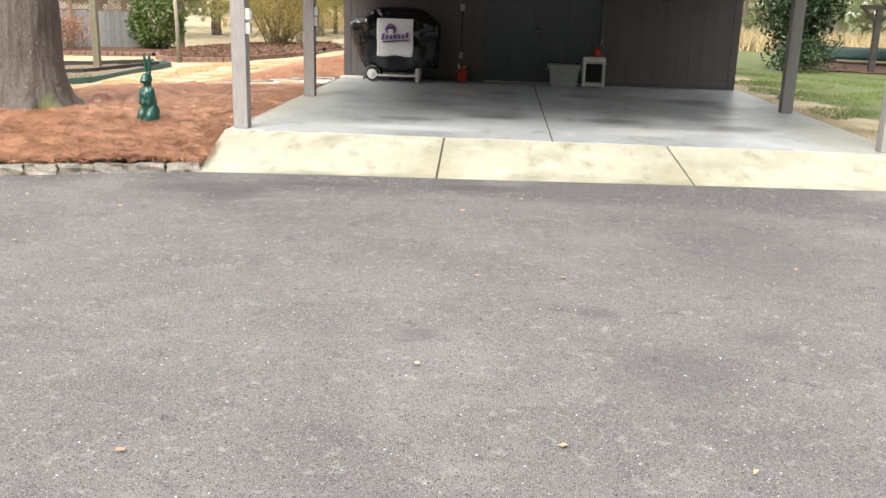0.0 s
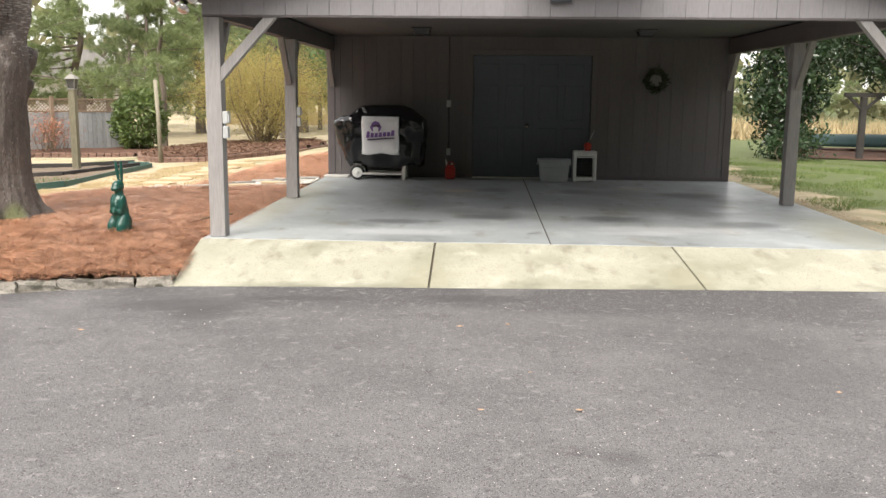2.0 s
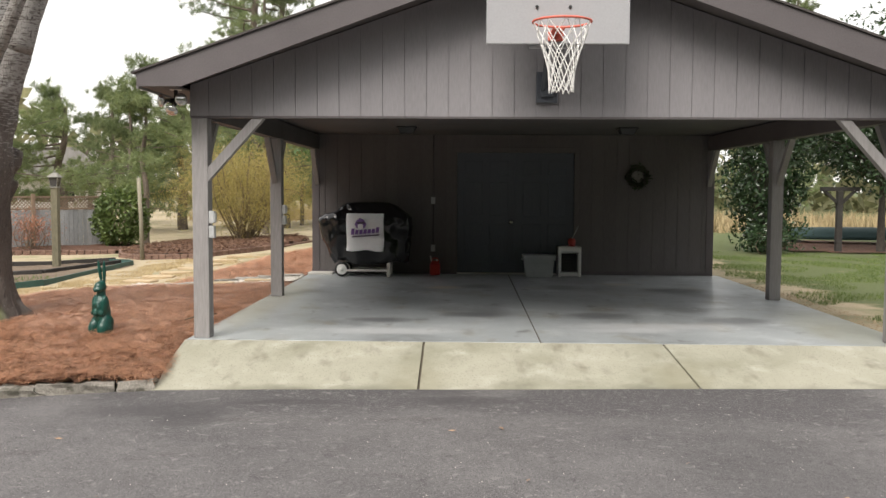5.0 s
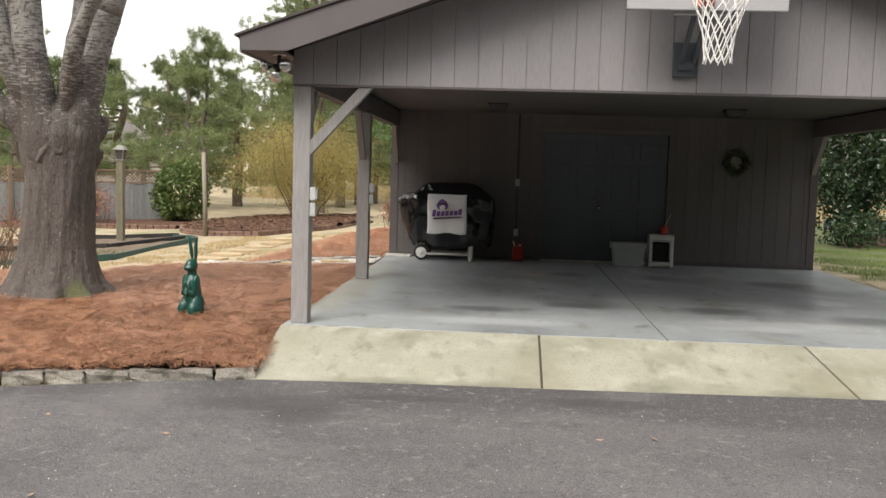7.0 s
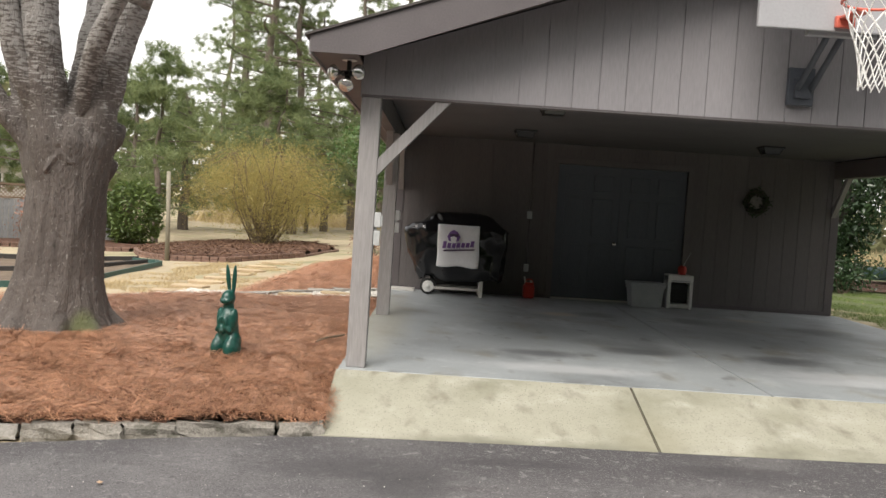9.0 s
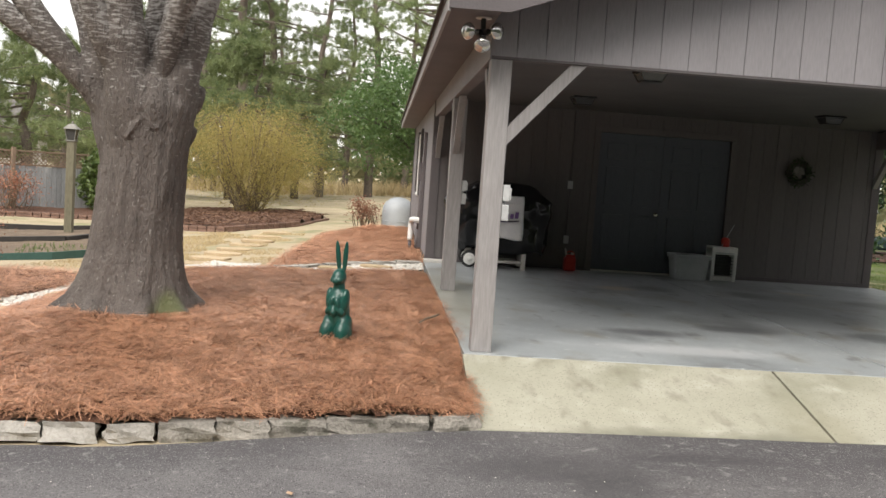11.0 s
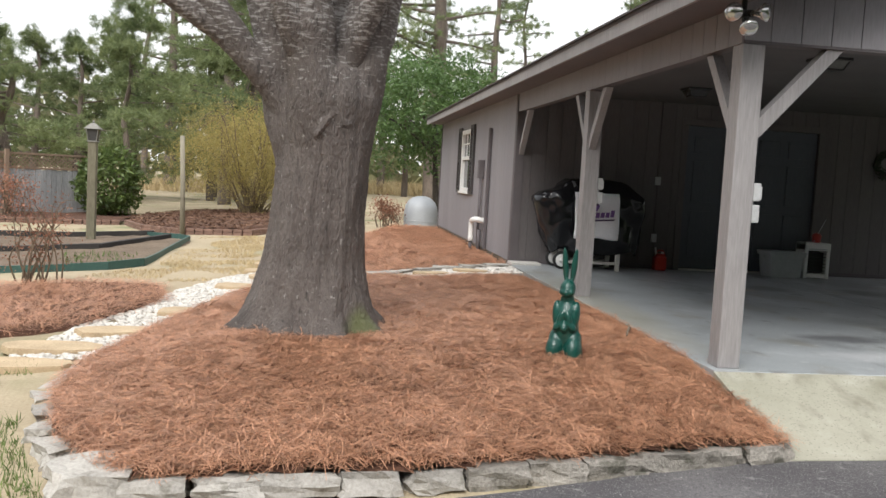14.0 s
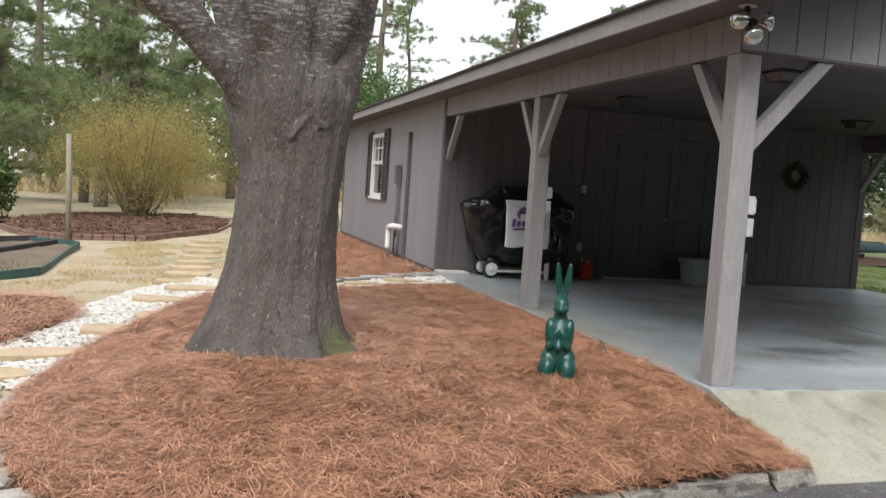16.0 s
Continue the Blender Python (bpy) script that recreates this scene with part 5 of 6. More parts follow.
# ---- covered grill ----
grill = thing("gas_grill", 0.98, 6.32, 0.0, "gas grill under a black vinyl cover with white banner", "grill")
bm = bmesh.new()
SEG = 110
base_levels = [(0.24, 0.60, 0.26, 0.02), (0.36, 0.63, 0.29, 0.0), (0.60, 0.70, 0.31, -0.03), (0.82, 0.735, 0.32, -0.045), (0.95, 0.735, 0.315, -0.05), (1.01, 0.66, 0.30, -0.03),
          (1.06, 0.53, 0.28, 0.01), (1.14, 0.46, 0.24, 0.01), (1.19, 0.38, 0.19, 0.02), (1.21, 0.25, 0.11, 0.02), (1.215, 0.08, 0.04, 0.02)]
levels = []
for lo, hi in zip(base_levels, base_levels[1:]):
    levels += [tuple(a + (b - a) * q / 4 for a, b in zip(lo, hi)) for q in range(4)]
levels.append(base_levels[-1])
rings = []
for z, hx, hy, ox in levels:
    ring = []
    for k in range(SEG):
        a = 2 * math.pi * k / SEG
        c, s = math.cos(a), math.sin(a)
        e = 0.45
        x = math.copysign(abs(c) ** e, c) * hx + ox
        y = math.copysign(abs(s) ** e, s) * hy
        p = Vector((x, y, z))
        fold = 0.045 * noise.noise((x * 4 + 3, y * 4, z * 2.5)) + 0.03 * noise.noise((x * 9, y * 9, z * 6)) + 0.02 * (0.35 - abs(noise.noise((x * 7 + 2, y * 7, z * 9 + x * 5)))) + 0.012 * noise.noise((x * 22, y * 22, z * 15))
        low = max(0.0, (0.6 - z)) * 0.05 * math.sin(a * 11 + 1.3)
        ring.append(bm.verts.new((x + c * (fold + low), y + s * (fold + low), z + (0.02 * noise.noise((x * 6, y * 6, z)) if 0.3 < z < 1.2 else 0.03 * math.sin(a * 5) * (z < 0.3)))))
    rings.append(ring)
for a, b in zip(rings, rings[1:]):
    for k in range(SEG):
        j = (k + 1) % SEG
        bm.faces.new((a[k], a[j], b[j], b[k]))
bm.faces.new(rings[-1])
cover = part("cover", bm, COVER, grill, "creased black vinyl cover", True)
so = cover.modifiers.new("thick", "SOLIDIFY")
so.thickness = 0.006
bm = bmesh.new()
nx, nz = 24, 20
g = [[None] * (nz + 1) for _ in range(nx + 1)]
for i in range(nx + 1):
    for j in range(nz + 1):
        u, w = i / nx, j / nz
        x = -0.325 + 0.60 * u + 0.012 * (1 - w) * math.sin(w * 5)
        z = 0.43 + 0.60 * w - 0.012 * math.sin(u * 9) * (1 - w)
        y = -0.372 - 0.012 * math.sin(u * 8 + 0.6) * (1.1 - w) + (0.055 * max(0, w - 0.86) / 0.14)
        g[i][j] = bm.verts.new((x, y, z))
for i in range(nx):
    for j in range(nz):
        bm.faces.new((g[i][j], g[i + 1][j], g[i + 1][j + 1], g[i][j + 1]))
banner = part("banner", bm, BANNER, grill, "white cloth banner with purple emblem", True)
bs = banner.modifiers.new("thick", "SOLIDIFY")
bs.thickness = 0.003


def decal(name, outline, material, lift):
    part(name, prism([(x, z) for x, z in outline], -0.3945 - lift, -0.3925 - lift), material, banner)


decal("emblem", [(-0.19, 0.86), (-0.15, 0.93), (-0.10, 0.96), (-0.04, 0.93), (0.0, 0.86), (-0.03, 0.80), (-0.09, 0.78), (-0.16, 0.80)], PURPLE, 0.0)
decal("emblem_face", [(-0.14, 0.85), (-0.09, 0.87), (-0.05, 0.85), (-0.06, 0.77), (-0.13, 0.77)], BANNER, 0.0025)
decal("emblem_band", [(-0.16, 0.90), (-0.02, 0.90), (-0.03, 0.865), (-0.15, 0.865)], MAROON, 0.0025)
for i in range(7):
    x = -0.25 + i * 0.066
    h = 0.10 if i in (0, 6) else 0.075
    decal("emblem_bar", [(x, 0.69 + i * 0.006), (x + 0.052, 0.69 + i * 0.006), (x + 0.06, 0.69 + h + i * 0.004), (x + 0.012, 0.69 + h + i * 0.004)], PURPLE, 0.0)
decal("emblem_swash", [(-0.24, 0.645), (0.20, 0.68), (0.22, 0.70), (-0.22, 0.67)], MAROON, 0.0005)
for yy in (0.2, -0.20):
    m = pose(-0.42, yy, 0.118, 90)
    wheel = part("wheel", shift(lathe([(0.085, -0.03), (0.113, -0.024), (0.118, 0.0), (0.113, 0.024), (0.085, 0.03)], 28), m), RUBBER, grill, "black tyre with white hub", True)
    part("hub", shift(lathe([(0.078, -0.036), (0.084, -0.031), (0.084, 0.031), (0.078, 0.036), (0.055, 0.033), (0.03, 0.034), (0.024, 0.048), (0.0, 0.05)], 24), m), WHITE, wheel, "white plastic hub", True)
part("axle", tube([(-0.42, -0.19, 0.10), (-0.42, 0.19, 0.10)], [0.01, 0.01], 8), STEEL, grill)
for y in (-0.22, 0.22):
    part("leg", box(0.31, 0.37, y - 0.02, y + 0.02, 0.0, 0.40, 0.004), OFFWHITE, grill)
    part("leg", box(-0.46, -0.40, y * 0.7 - 0.015, y * 0.7 + 0.015, 0.08, 0.40, 0.004), OFFWHITE, grill)
    part("lower_rail", box(-0.40, 0.31, y - 0.012, y + 0.012, 0.085, 0.12, 0.003), OFFWHITE, grill)
plate = link("paving_slab", box(-0.05, 0.36, BACK - 0.32, BACK - 0.05, 0.001, 0.035, 0.006), OFFWHITE)
tagged(plate, "pale flat concrete block by the wall corner", "paving block")

# ---- gas can, tote, heater, red pot ----
can = thing("gas_can", 2.06, 6.50, 0.0, "small red plastic petrol can with spout", "gas can")
part("body", box(-0.085, 0.085, -0.07, 0.07, 0.0, 0.20, 0.03), RED, can)
part("shoulder", box(-0.06, 0.07, -0.05, 0.05, 0.195, 0.235, 0.015), RED, can)
hd = smooth_line([(-0.05, 0, 0.225), (-0.03, 0, 0.275), (0.04, 0, 0.275), (0.065, 0, 0.225)], [0.010] * 4, 4)
part("handle", tube(hd[0], hd[1], 8), RED, can)
part("spout", tube([(-0.05, 0, 0.22), (-0.075, -0.01, 0.32)], [0.017, 0.011], 10), OFFWHITE, can, "pale spout")
part("cap", shift(lathe([(0.02, 0.0), (0.02, 0.03)], 12), pose(0.035, 0, 0.233)), OFFWHITE, can)

tote = thing("storage_tote", 3.77, 6.36, 0.0, "grey plastic storage tote with closed lid", "storage tote")


def frustum(x, y, z0, z1, ax, ay, bx, by, bevel=0.012):
    own = bmesh.new()
    a = [own.verts.new((x + sx * ax, y + sy * ay, z0)) for sx, sy in ((-1, -1), (1, -1), (1, 1), (-1, 1))]
    b = [own.verts.new((x + sx * bx, y + sy * by, z1)) for sx, sy in ((-1, -1), (1, -1), (1, 1), (-1, 1))]
    own.faces.new(a[::-1])
    own.faces.new(b)
    for i in range(4):
        own.faces.new((a[i], a[(i + 1) % 4], b[(i + 1) % 4], b[i]))
    bmesh.ops.bevel(own, geom=own.edges[:], offset=bevel, segments=2, affect="EDGES")
    return own


part("bin", frustum(0, 0, 0.0, 0.33, 0.215, 0.16, 0.245, 0.185), GREYPLASTIC, tote)
part("rim", box(-0.262, 0.262, -0.20, 0.20, 0.30, 0.332, 0.008), GREYPLASTIC, tote)
part("lid", box(-0.268, 0.268, -0.205, 0.205, 0.333, 0.362, 0.01), GREYPLASTIC, tote)
part("recess_band", box(-0.19, 0.19, -0.186, -0.15, 0.22, 0.235, 0.004), GREYPLASTIC, tote)
for s in (-1, 1):
    part("handle", box(s * 0.27 - 0.012, s * 0.27 + 0.012, -0.06, 0.06, 0.27, 0.299, 0.005), GREYPLASTIC, tote)

heater = thing("room_heater", 4.27, 6.42, 0.0, "small off-white portable heater with dark grille", "heater")
for x0, x1 in ((-0.19, -0.135), (0.135, 0.19)):
    part("side_frame", box(x0, x1, -0.13, 0.13, 0.0, 0.49, 0.012), WHITE, heater)
part("top_hood", box(-0.19, 0.19, -0.14, 0.13, 0.39, 0.50, 0.016), WHITE, heater)
part("bottom_frame", box(-0.134, 0.134, -0.128, 0.13, 0.012, 0.075, 0.008), WHITE, heater)
part("back_panel", box(-0.134, 0.134, 0.05, 0.128, 0.076, 0.389), BLACK, heater)
part("firebox", box(-0.13, 0.13, -0.06, 0.049, 0.085, 0.36, 0.01), BLACK, heater, "dark firebox")
for k in range(6):
    part("grille_bar", tube([(-0.135, -0.11, 0.11 + k * 0.048), (0.135, -0.11, 0.11 + k * 0.048)], [0.005, 0.005], 6), BLACK, heater)
part("louvre", box(-0.14, 0.14, -0.146, -0.139, 0.405, 0.42, 0.003), GREYPLASTIC, heater)
pot = thing("red_bucket", 4.32, 6.44, 0.50, "small red tub with a thin metal rod in it", "bucket")
part("tub", lathe([(0.05, 0.0), (0.055, 0.01), (0.065, 0.09), (0.05, 0.12), (0.02, 0.135), (0.0, 0.136)], 20), RED, pot, smooth=True)
part("rod", tube([(-0.06, -0.03, 0.004), (0.10, -0.03, 0.33)], [0.006, 0.004], 8), STEEL, pot, "thin metal rod")

# ---- wreath ----
wr = thing("door_wreath", 5.42, BACK - 0.016, 1.65, "dark twig wreath hung on the wall", "wreath")
own = bmesh.new()
for k in range(26):
    ph = rng.uniform(0, 6.28)
    pts = []
    for i in range(25):
        a = 2 * math.pi * i / 24 + ph
        r = 0.15 + 0.03 * math.sin(a * 3 + k) + rng.uniform(-0.006, 0.006)
        pts.append((r * math.cos(a), -0.035 + 0.022 * math.cos(a * 4 + k * 1.3), r * math.sin(a)))
    tube(pts, [0.006] * 25, 5, own)
part("twig_ring", own, DARKBARK, wr)
part("centre_disc", shift(lathe([(0.095, 0.0), (0.10, 0.006), (0.095, 0.014), (0.0, 0.016)], 24), pose(0, -0.004, 0, 90)), OLDMETAL, wr, "pale round plaque inside the wreath")
c = np.array([((0.15 + rng.normal(0, 0.035)) * math.cos(a), -0.045 + rng.normal(0, 0.015), (0.15 + rng.normal(0, 0.035)) * math.sin(a)) for a in rng.uniform(0, 6.28, 420)])
v, f = leaves(c, 0.06, rng, 0.4)
tagged(raw("foliage", v, f, MAGNOLIA, wr), kind="stuff")

# ---- plants ----
def shell_points(n, rng, rx, ry, rz, hollow=0.55, lump=0.25, seed=0):
    """Points in the outer part of an uneven dome."""
    d = rng.normal(size=(n, 3))
    d /= np.linalg.norm(d, axis=1, keepdims=True)
    r = rng.uniform(hollow ** 3, 1, n) ** (1 / 3)
    k = np.array([1 + lump * noise.noise((q[0] * 1.8 + seed, q[1] * 1.8, q[2] * 1.8)) + 0.5 * lump * noise.noise((q[0] * 5 + seed, q[1] * 5, q[2] * 5)) for q in d])
    return d * (r * k)[:, None] * [rx, ry, rz]


def leafy_bush(name, x, y, rx, ry, h, n, size, material, label, category, rng, aspect=0.4, seed=0, stems=6, hollow=0.55):
    z0 = ground_z(x, y)
    b = thing(name, x, y, z0, label, category)
    for k in range(stems):
        a = 6.28 * k / stems + 0.4
        p = smooth_line([(0.06 * math.cos(a), 0.06 * math.sin(a), -0.05), (0.3 * rx * math.cos(a), 0.3 * ry * math.sin(a), 0.35 * h), (0.6 * rx * math.cos(a), 0.6 * ry * math.sin(a), 0.75 * h)], [0.03, 0.02, 0.008], 4)
        part("stem", tube(p[0], p[1], 6), TWIG, b)
    c = shell_points(n, rng, rx, ry, h / 2, hollow, 0.28, seed) + [0, 0, h / 2]
    c = c[c[:, 2] > 0.02]
    v, f = leaves(c, size, rng, aspect)
    raw("foliage", v, f, material, b)
    return b


rng = np.random.default_rng(11)
leafy_bush("laurel_bush", -8.5, 20.0, 0.95, 0.9, 1.95, 3600, 0.17, BUSHLEAF, "round glossy green laurel bush beside the fence", "bush", rng, 0.4, 3)


def stem_shrub(name, x, y, r, h, stems, n, size, material, label, rng, stem_mat=TWIG, arch=1.0):
    b = thing(name, x, y, ground_z(x, y), label, "shrub")
    tips = []
    for k in range(stems):
        a = rng.uniform(0, 6.28)
        out = r * rng.uniform(0.35, 1.0)
        top = h * rng.uniform(0.6, 1.0)
        p0 = Vector((rng.normal(0, 0.12), rng.normal(0, 0.12), -0.03))
        pts = [p0, p0 + Vector((out * 0.38 * math.cos(a), out * 0.38 * math.sin(a), top * 0.48)), Vector((out * 0.6 * math.cos(a), out * 0.6 * math.sin(a), top * 0.9)),
               Vector((out * math.cos(a), out * math.sin(a), top * (1 - 0.22 * arch)))]
        fl, rd = smooth_line(pts, [q * min(1.0, 0.2 + r / 2.2) for q in (0.03, 0.02, 0.012, 0.004)], 4)
        part("stem", tube(fl, rd, 5), stem_mat, b)
        for q in fl[4:]:
            tips.append(q)
    t = np.array(tips)
    c = t[rng.integers(0, len(t), n)] + rng.normal(0, 0.21 * r, (n, 3)) * [1, 1, 0.8]
    c[:, 2] -= np.abs(rng.normal(0, 0.22 * h, n)) * (np.hypot(c[:, 0], c[:, 1]) / r) ** 2
    c = c[c[:, 2] > 0.12 * h]
    if r > 1:
        c = np.concatenate([c, shell_points(int(n * 0.8), rng, r * 1.05, r * 1.05, h * 0.45, 0.15, 0.6, r) + [0, 0, h * 0.55]])
    v, f = leaves(c, size, rng, 0.4)
    raw("foliage", v, f, material, b)
    return b


stem_shrub("forsythia_shrub", -4.7, 20.8, 2.3, 3.2, 46, 36000, 0.05, FORSYTHIA, "airy yellow-green spring shrub with many stems", rng)
stem_shrub("brown_shrub", -1.1, 16.0, 0.45, 0.7, 26, 1000, 0.07, DEADLEAF, "small bare red-brown shrub at the bed's end", rng, TWIG, 0.2)
stem_shrub("red_shrub", -5.9, 5.55, 0.5, 1.1, 18, 1000, 0.04, DEADLEAF, "thin leafless reddish shrub beside the path", rng, TWIG, 0.2)
stem_shrub("fence_shrub", -10.4, 18.0, 0.8, 1.2, 20, 1500, 0.07, DEADLEAF, "rust-coloured shrub against the fence", rng, TWIG, 0.2)


def evergreen(name, x, y, trunk_h, r, h, n, size, material, label, rng, seed, lean=0.0):
    z0 = ground_z(x, y)
    t = thing(name, x, y, z0, label, "tree")
    own = bmesh.new()
    p = smooth_line([(0, 0, -0.1), (lean * 0.3, 0, trunk_h * 0.5), (lean, 0, trunk_h + h * 0.5)], [0.11, 0.09, 0.03], 5)
    tube(p[0], p[1], 9, own, 0.1)
    part("trunk", own, DARKBARK, t, smooth=True)
    for k in range(9):
        a = 6.28 * k / 9
        z = trunk_h * 0.75 + 0.5 * h * rng.uniform(0, 1)
        q = smooth_line([(lean * 0.6, 0, z), (lean + 0.4 * r * math.cos(a), 0.4 * r * math.sin(a), z + 0.25 * h), (lean + 0.85 * r * math.cos(a), 0.85 * r * math.sin(a), z + 0.35 * h)], [0.05, 0.03, 0.01], 4)
        part("limb", tube(q[0], q[1], 6), DARKBARK, t)
    c = shell_points(n, rng, r, r, h / 2, 0.5, 0.5, seed) + [lean, 0, trunk_h + h / 2]
    v, f = leaves(c, size, rng, 0.42)
    raw("crown", v, f, material, t)
    return t


evergreen("bay_tree", 0.45, 19.0, 1.5, 2.3, 3.0, 17000, 0.13, BAYLEAF, "bushy mid-green evergreen tree behind the store", rng, 5, -0.25)
evergreen("magnolia_tree", 10.0, 14.2, 0.1, 0.95, 4.2, 7500, 0.16, MAGNOLIA, "dark glossy magnolia with foliage down to the lawn", rng, 8)
evergreen("magnolia_tree", 14.7, 17.4, 1.6, 2.8, 4.6, 13000, 0.17, MAGNOLIA, "broad dark magnolia crown over the trellis", rng, 12)
evergreen("magnolia_tree", 13.2, 14.9, 1.8, 2.2, 3.2, 12000, 0.16, MAGNOLIA, "low dark magnolia crown beside the lawn", rng, 15)
stem_shrub("low_bush", 10.0, 13.5, 0.75, 0.8, 14, 2200, 0.11, MAGNOLIA, "low dark green bush at the lawn's edge", rng, TWIG, 0.3)


def pine(name, x, y, h, first, spread, r0, seed, label, clumps=9, droop=0.0, scale=1.0):
    """A tall pine: bare lower trunk, limbs with tufts of needles."""
    rg = np.random.default_rng(seed)
    t = thing(name, x, y, ground_z(x, y), label, "pine tree", "pine trees")
    own = bmesh.new()
    wob = [rg.normal(0, 0.12) for _ in range(8)]
    pts = [(wob[i] * i * 0.3, wob[-i - 1] * i * 0.3, -0.2 + h * i / 6) for i in range(7)]
    fl, rd = smooth_line(pts, [r0 * (1 - 0.13 * i) for i in range(7)], 4)
    tube(fl, rd, 12, own, 0.12)
    part("trunk", own, PINEBARK, t, smooth=True)
    centres = []
    z = first
    while z < h:
        k = (z - first) / max(h - first, 1)
        ln = spread * (0.55 + 0.9 * math.sin(math.pi * min(1, 0.25 + 0.75 * k))) * rg.uniform(0.6, 1.1) * (1 - 0.5 * k)
        a = rg.uniform(0, 6.28)
        i = min(len(fl) - 2, int(z / h * (len(fl) - 1)))
        b0 = fl[i]
        rise = rg.uniform(-0.15, 0.35) - droop
        p = [Vector((b0.x, b0.y, z)), Vector((b0.x + 0.5 * ln * math.cos(a), b0.y + 0.5 * ln * math.sin(a), z + rise * ln * 0.4)),
             Vector((b0.x + ln * math.cos(a + 0.2), b0.y + ln * math.sin(a + 0.2), z + rise * ln))]
        q, qr = smooth_line(p, [r0 * 0.22, r0 * 0.13, 0.01], 4)
        part("limb", tube(q, qr, 5), PINEBARK, t)
        for c in range(int(clumps * 2.0)):
            u = rg.uniform(0.25, 1.05)
            wide = 0.10 + 0.16 * ln * (1 - abs(u - 0.65))
            w = p[0].lerp(p[2], u) + Vector((rg.normal(0, wide), rg.normal(0, wide), rg.normal(0.02, 0.13)))
            centres.append(w)
        z += rg.uniform(0.2, 0.5) * scale
    c = np.array(centres)
    n = 46
    d = rg.normal(size=(len(c) * n, 3))
    d[:, 2] += 0.25
    d /= np.linalg.norm(d, axis=1, keepdims=True)
    base = np.repeat(c, n, 0) + rg.normal(0, 0.05, d.shape)
    ln = rg.uniform(0.12, 0.30, (len(d), 1))
    s = np.cross(d, rg.normal(size=d.shape))
    s /= np.linalg.norm(s, axis=1, keepdims=True) + 1e-9
    v = np.stack([base - s * 0.012, base + s * 0.012, base + d * ln], 1).reshape(-1, 3)
    raw("needles", v, np.arange(len(v)).reshape(-1, 3), PINELEAF, t)
    return t


P1 = pine("pine_tree", -6.5, 30.0, 15, 2.6, 3.2, 0.26, 1, "tall pine with dark green drooping boughs", 10, 0.1, 0.9)
P2 = pine("pine_tree", -13.5, 27.0, 5.8, 1.6, 2.8, 0.24, 2, "tall pine with dark green drooping boughs", 11, 0.15, 0.8)
P5 = pine("pine_tree", -16.0, 24.0, 6.8, 1.3, 3.2, 0.2, 7, "young bushy pine with boughs near the ground", 13, 0.05, 0.7)
P3 = pine("pine_tree", 2.0, 34.0, 17, 4.2, 3.0, 0.42, 3, "tall pine with thick straight trunk", 9, 0.0, 1.0)
P4 = pine("pine_tree", -1.5, 42.0, 16, 4.0, 2.6, 0.24, 4, "slender tall pine with open crown", 8, 0.0, 1.2)
P6 = pine("pine_tree", -8.6, 22.6, 6.2, 2.2, 2.4, 0.13, 31, "near pine with dense drooping mid-green boughs", 14, 0.2, 0.75)
rg = np.random.default_rng(21)
for src, spots in ((P6, ((-5.4, 27), (-5.6, 36), (-20, 33))),
                   (P5, ((-12.0, 30), (-7.6, 34.5), (-20.5, 29), (-25.5, 34), (-4.0, 41), (-10.4, 46), (1.6, 44), (-16, 38), (12, 38), (20, 44), (-31, 44))),
                   (P1, ((-8.2, 40), (-5.8, 33), (14, 44), (24, 52), (-3.2, 52), (-34, 38))),
                   (P2, ((-18.5, 24.5), (-10.6, 33), (-28, 30), (-5.0, 38), (-23, 52), (31, 46), (18.5, 38))),
                   (P3, ((-12, 50), (7, 48), (20, 60), (40, 60))),
                   (P4, ((-4.6, 47), (-7.8, 55), (0.6, 50), (-15, 58), (10.5, 56), (27, 62), (-38, 52), (5.2, 60)))):
    for x, y in spots:
        c = copy_thing(src, pose(x, y, ground_z(x, y), 0, 0, rg.uniform(0, 360)))
        c.scale = [rg.uniform(0.85, 1.15)] * 3

# woods all round the horizon
n = 22000
ang = rg.uniform(0, 2 * math.pi, n)
dist = rg.uniform(66, 96, n)
hgt = np.array([8.5 + 5.0 * noise.noise((math.cos(a) * 9, math.sin(a) * 9, 1)) + 3 * noise.noise((math.cos(a) * 31, math.sin(a) * 31, 2)) for a in ang])
c = np.stack([np.cos(ang) * dist, np.sin(ang) * dist + 8, np.abs(rg.beta(1.0, 1.5, n)) * hgt - 0.3], 1)
v, f = leaves(c, 1.5, rg, 0.7)
tagged(raw("distant_woods", v, f, WOODS), "distant line of mixed woods round the field", "woods", kind="stuff")
# unseen evergreen thicket added on the yard's sides behind the walk, blocks low sky
n = 36000
ang = rg.uniform(math.radians(176), math.radians(364), n)
dist = rg.uniform(19, 25, n)
c = np.stack([np.cos(ang) * dist + 2, np.sin(ang) * dist - 4, rg.uniform(0, 1, n) * (9.5 + 1.6 * np.sin(ang * 17)) - 0.3], 1)
v, f = leaves(c, 0.9, rg, 0.6)
tagged(raw("near_thicket", v, f, BAYLEAF), "unseen evergreen thicket added to block low sky light", "thicket", kind="stuff")

# tall dry grass at the field's edge
for poly, k in (([(8, 24), (40, 30), (44, 36), (8, 32)], 9000), ([(-14, 44), (10, 46), (10, 58), (-14, 56)], 7000)):
    blades("tall_dry_grass", poly, k, 0.35, 0.95, DRYGRASS, "tall straw-coloured grass at the field's edge", rg, 0.03)

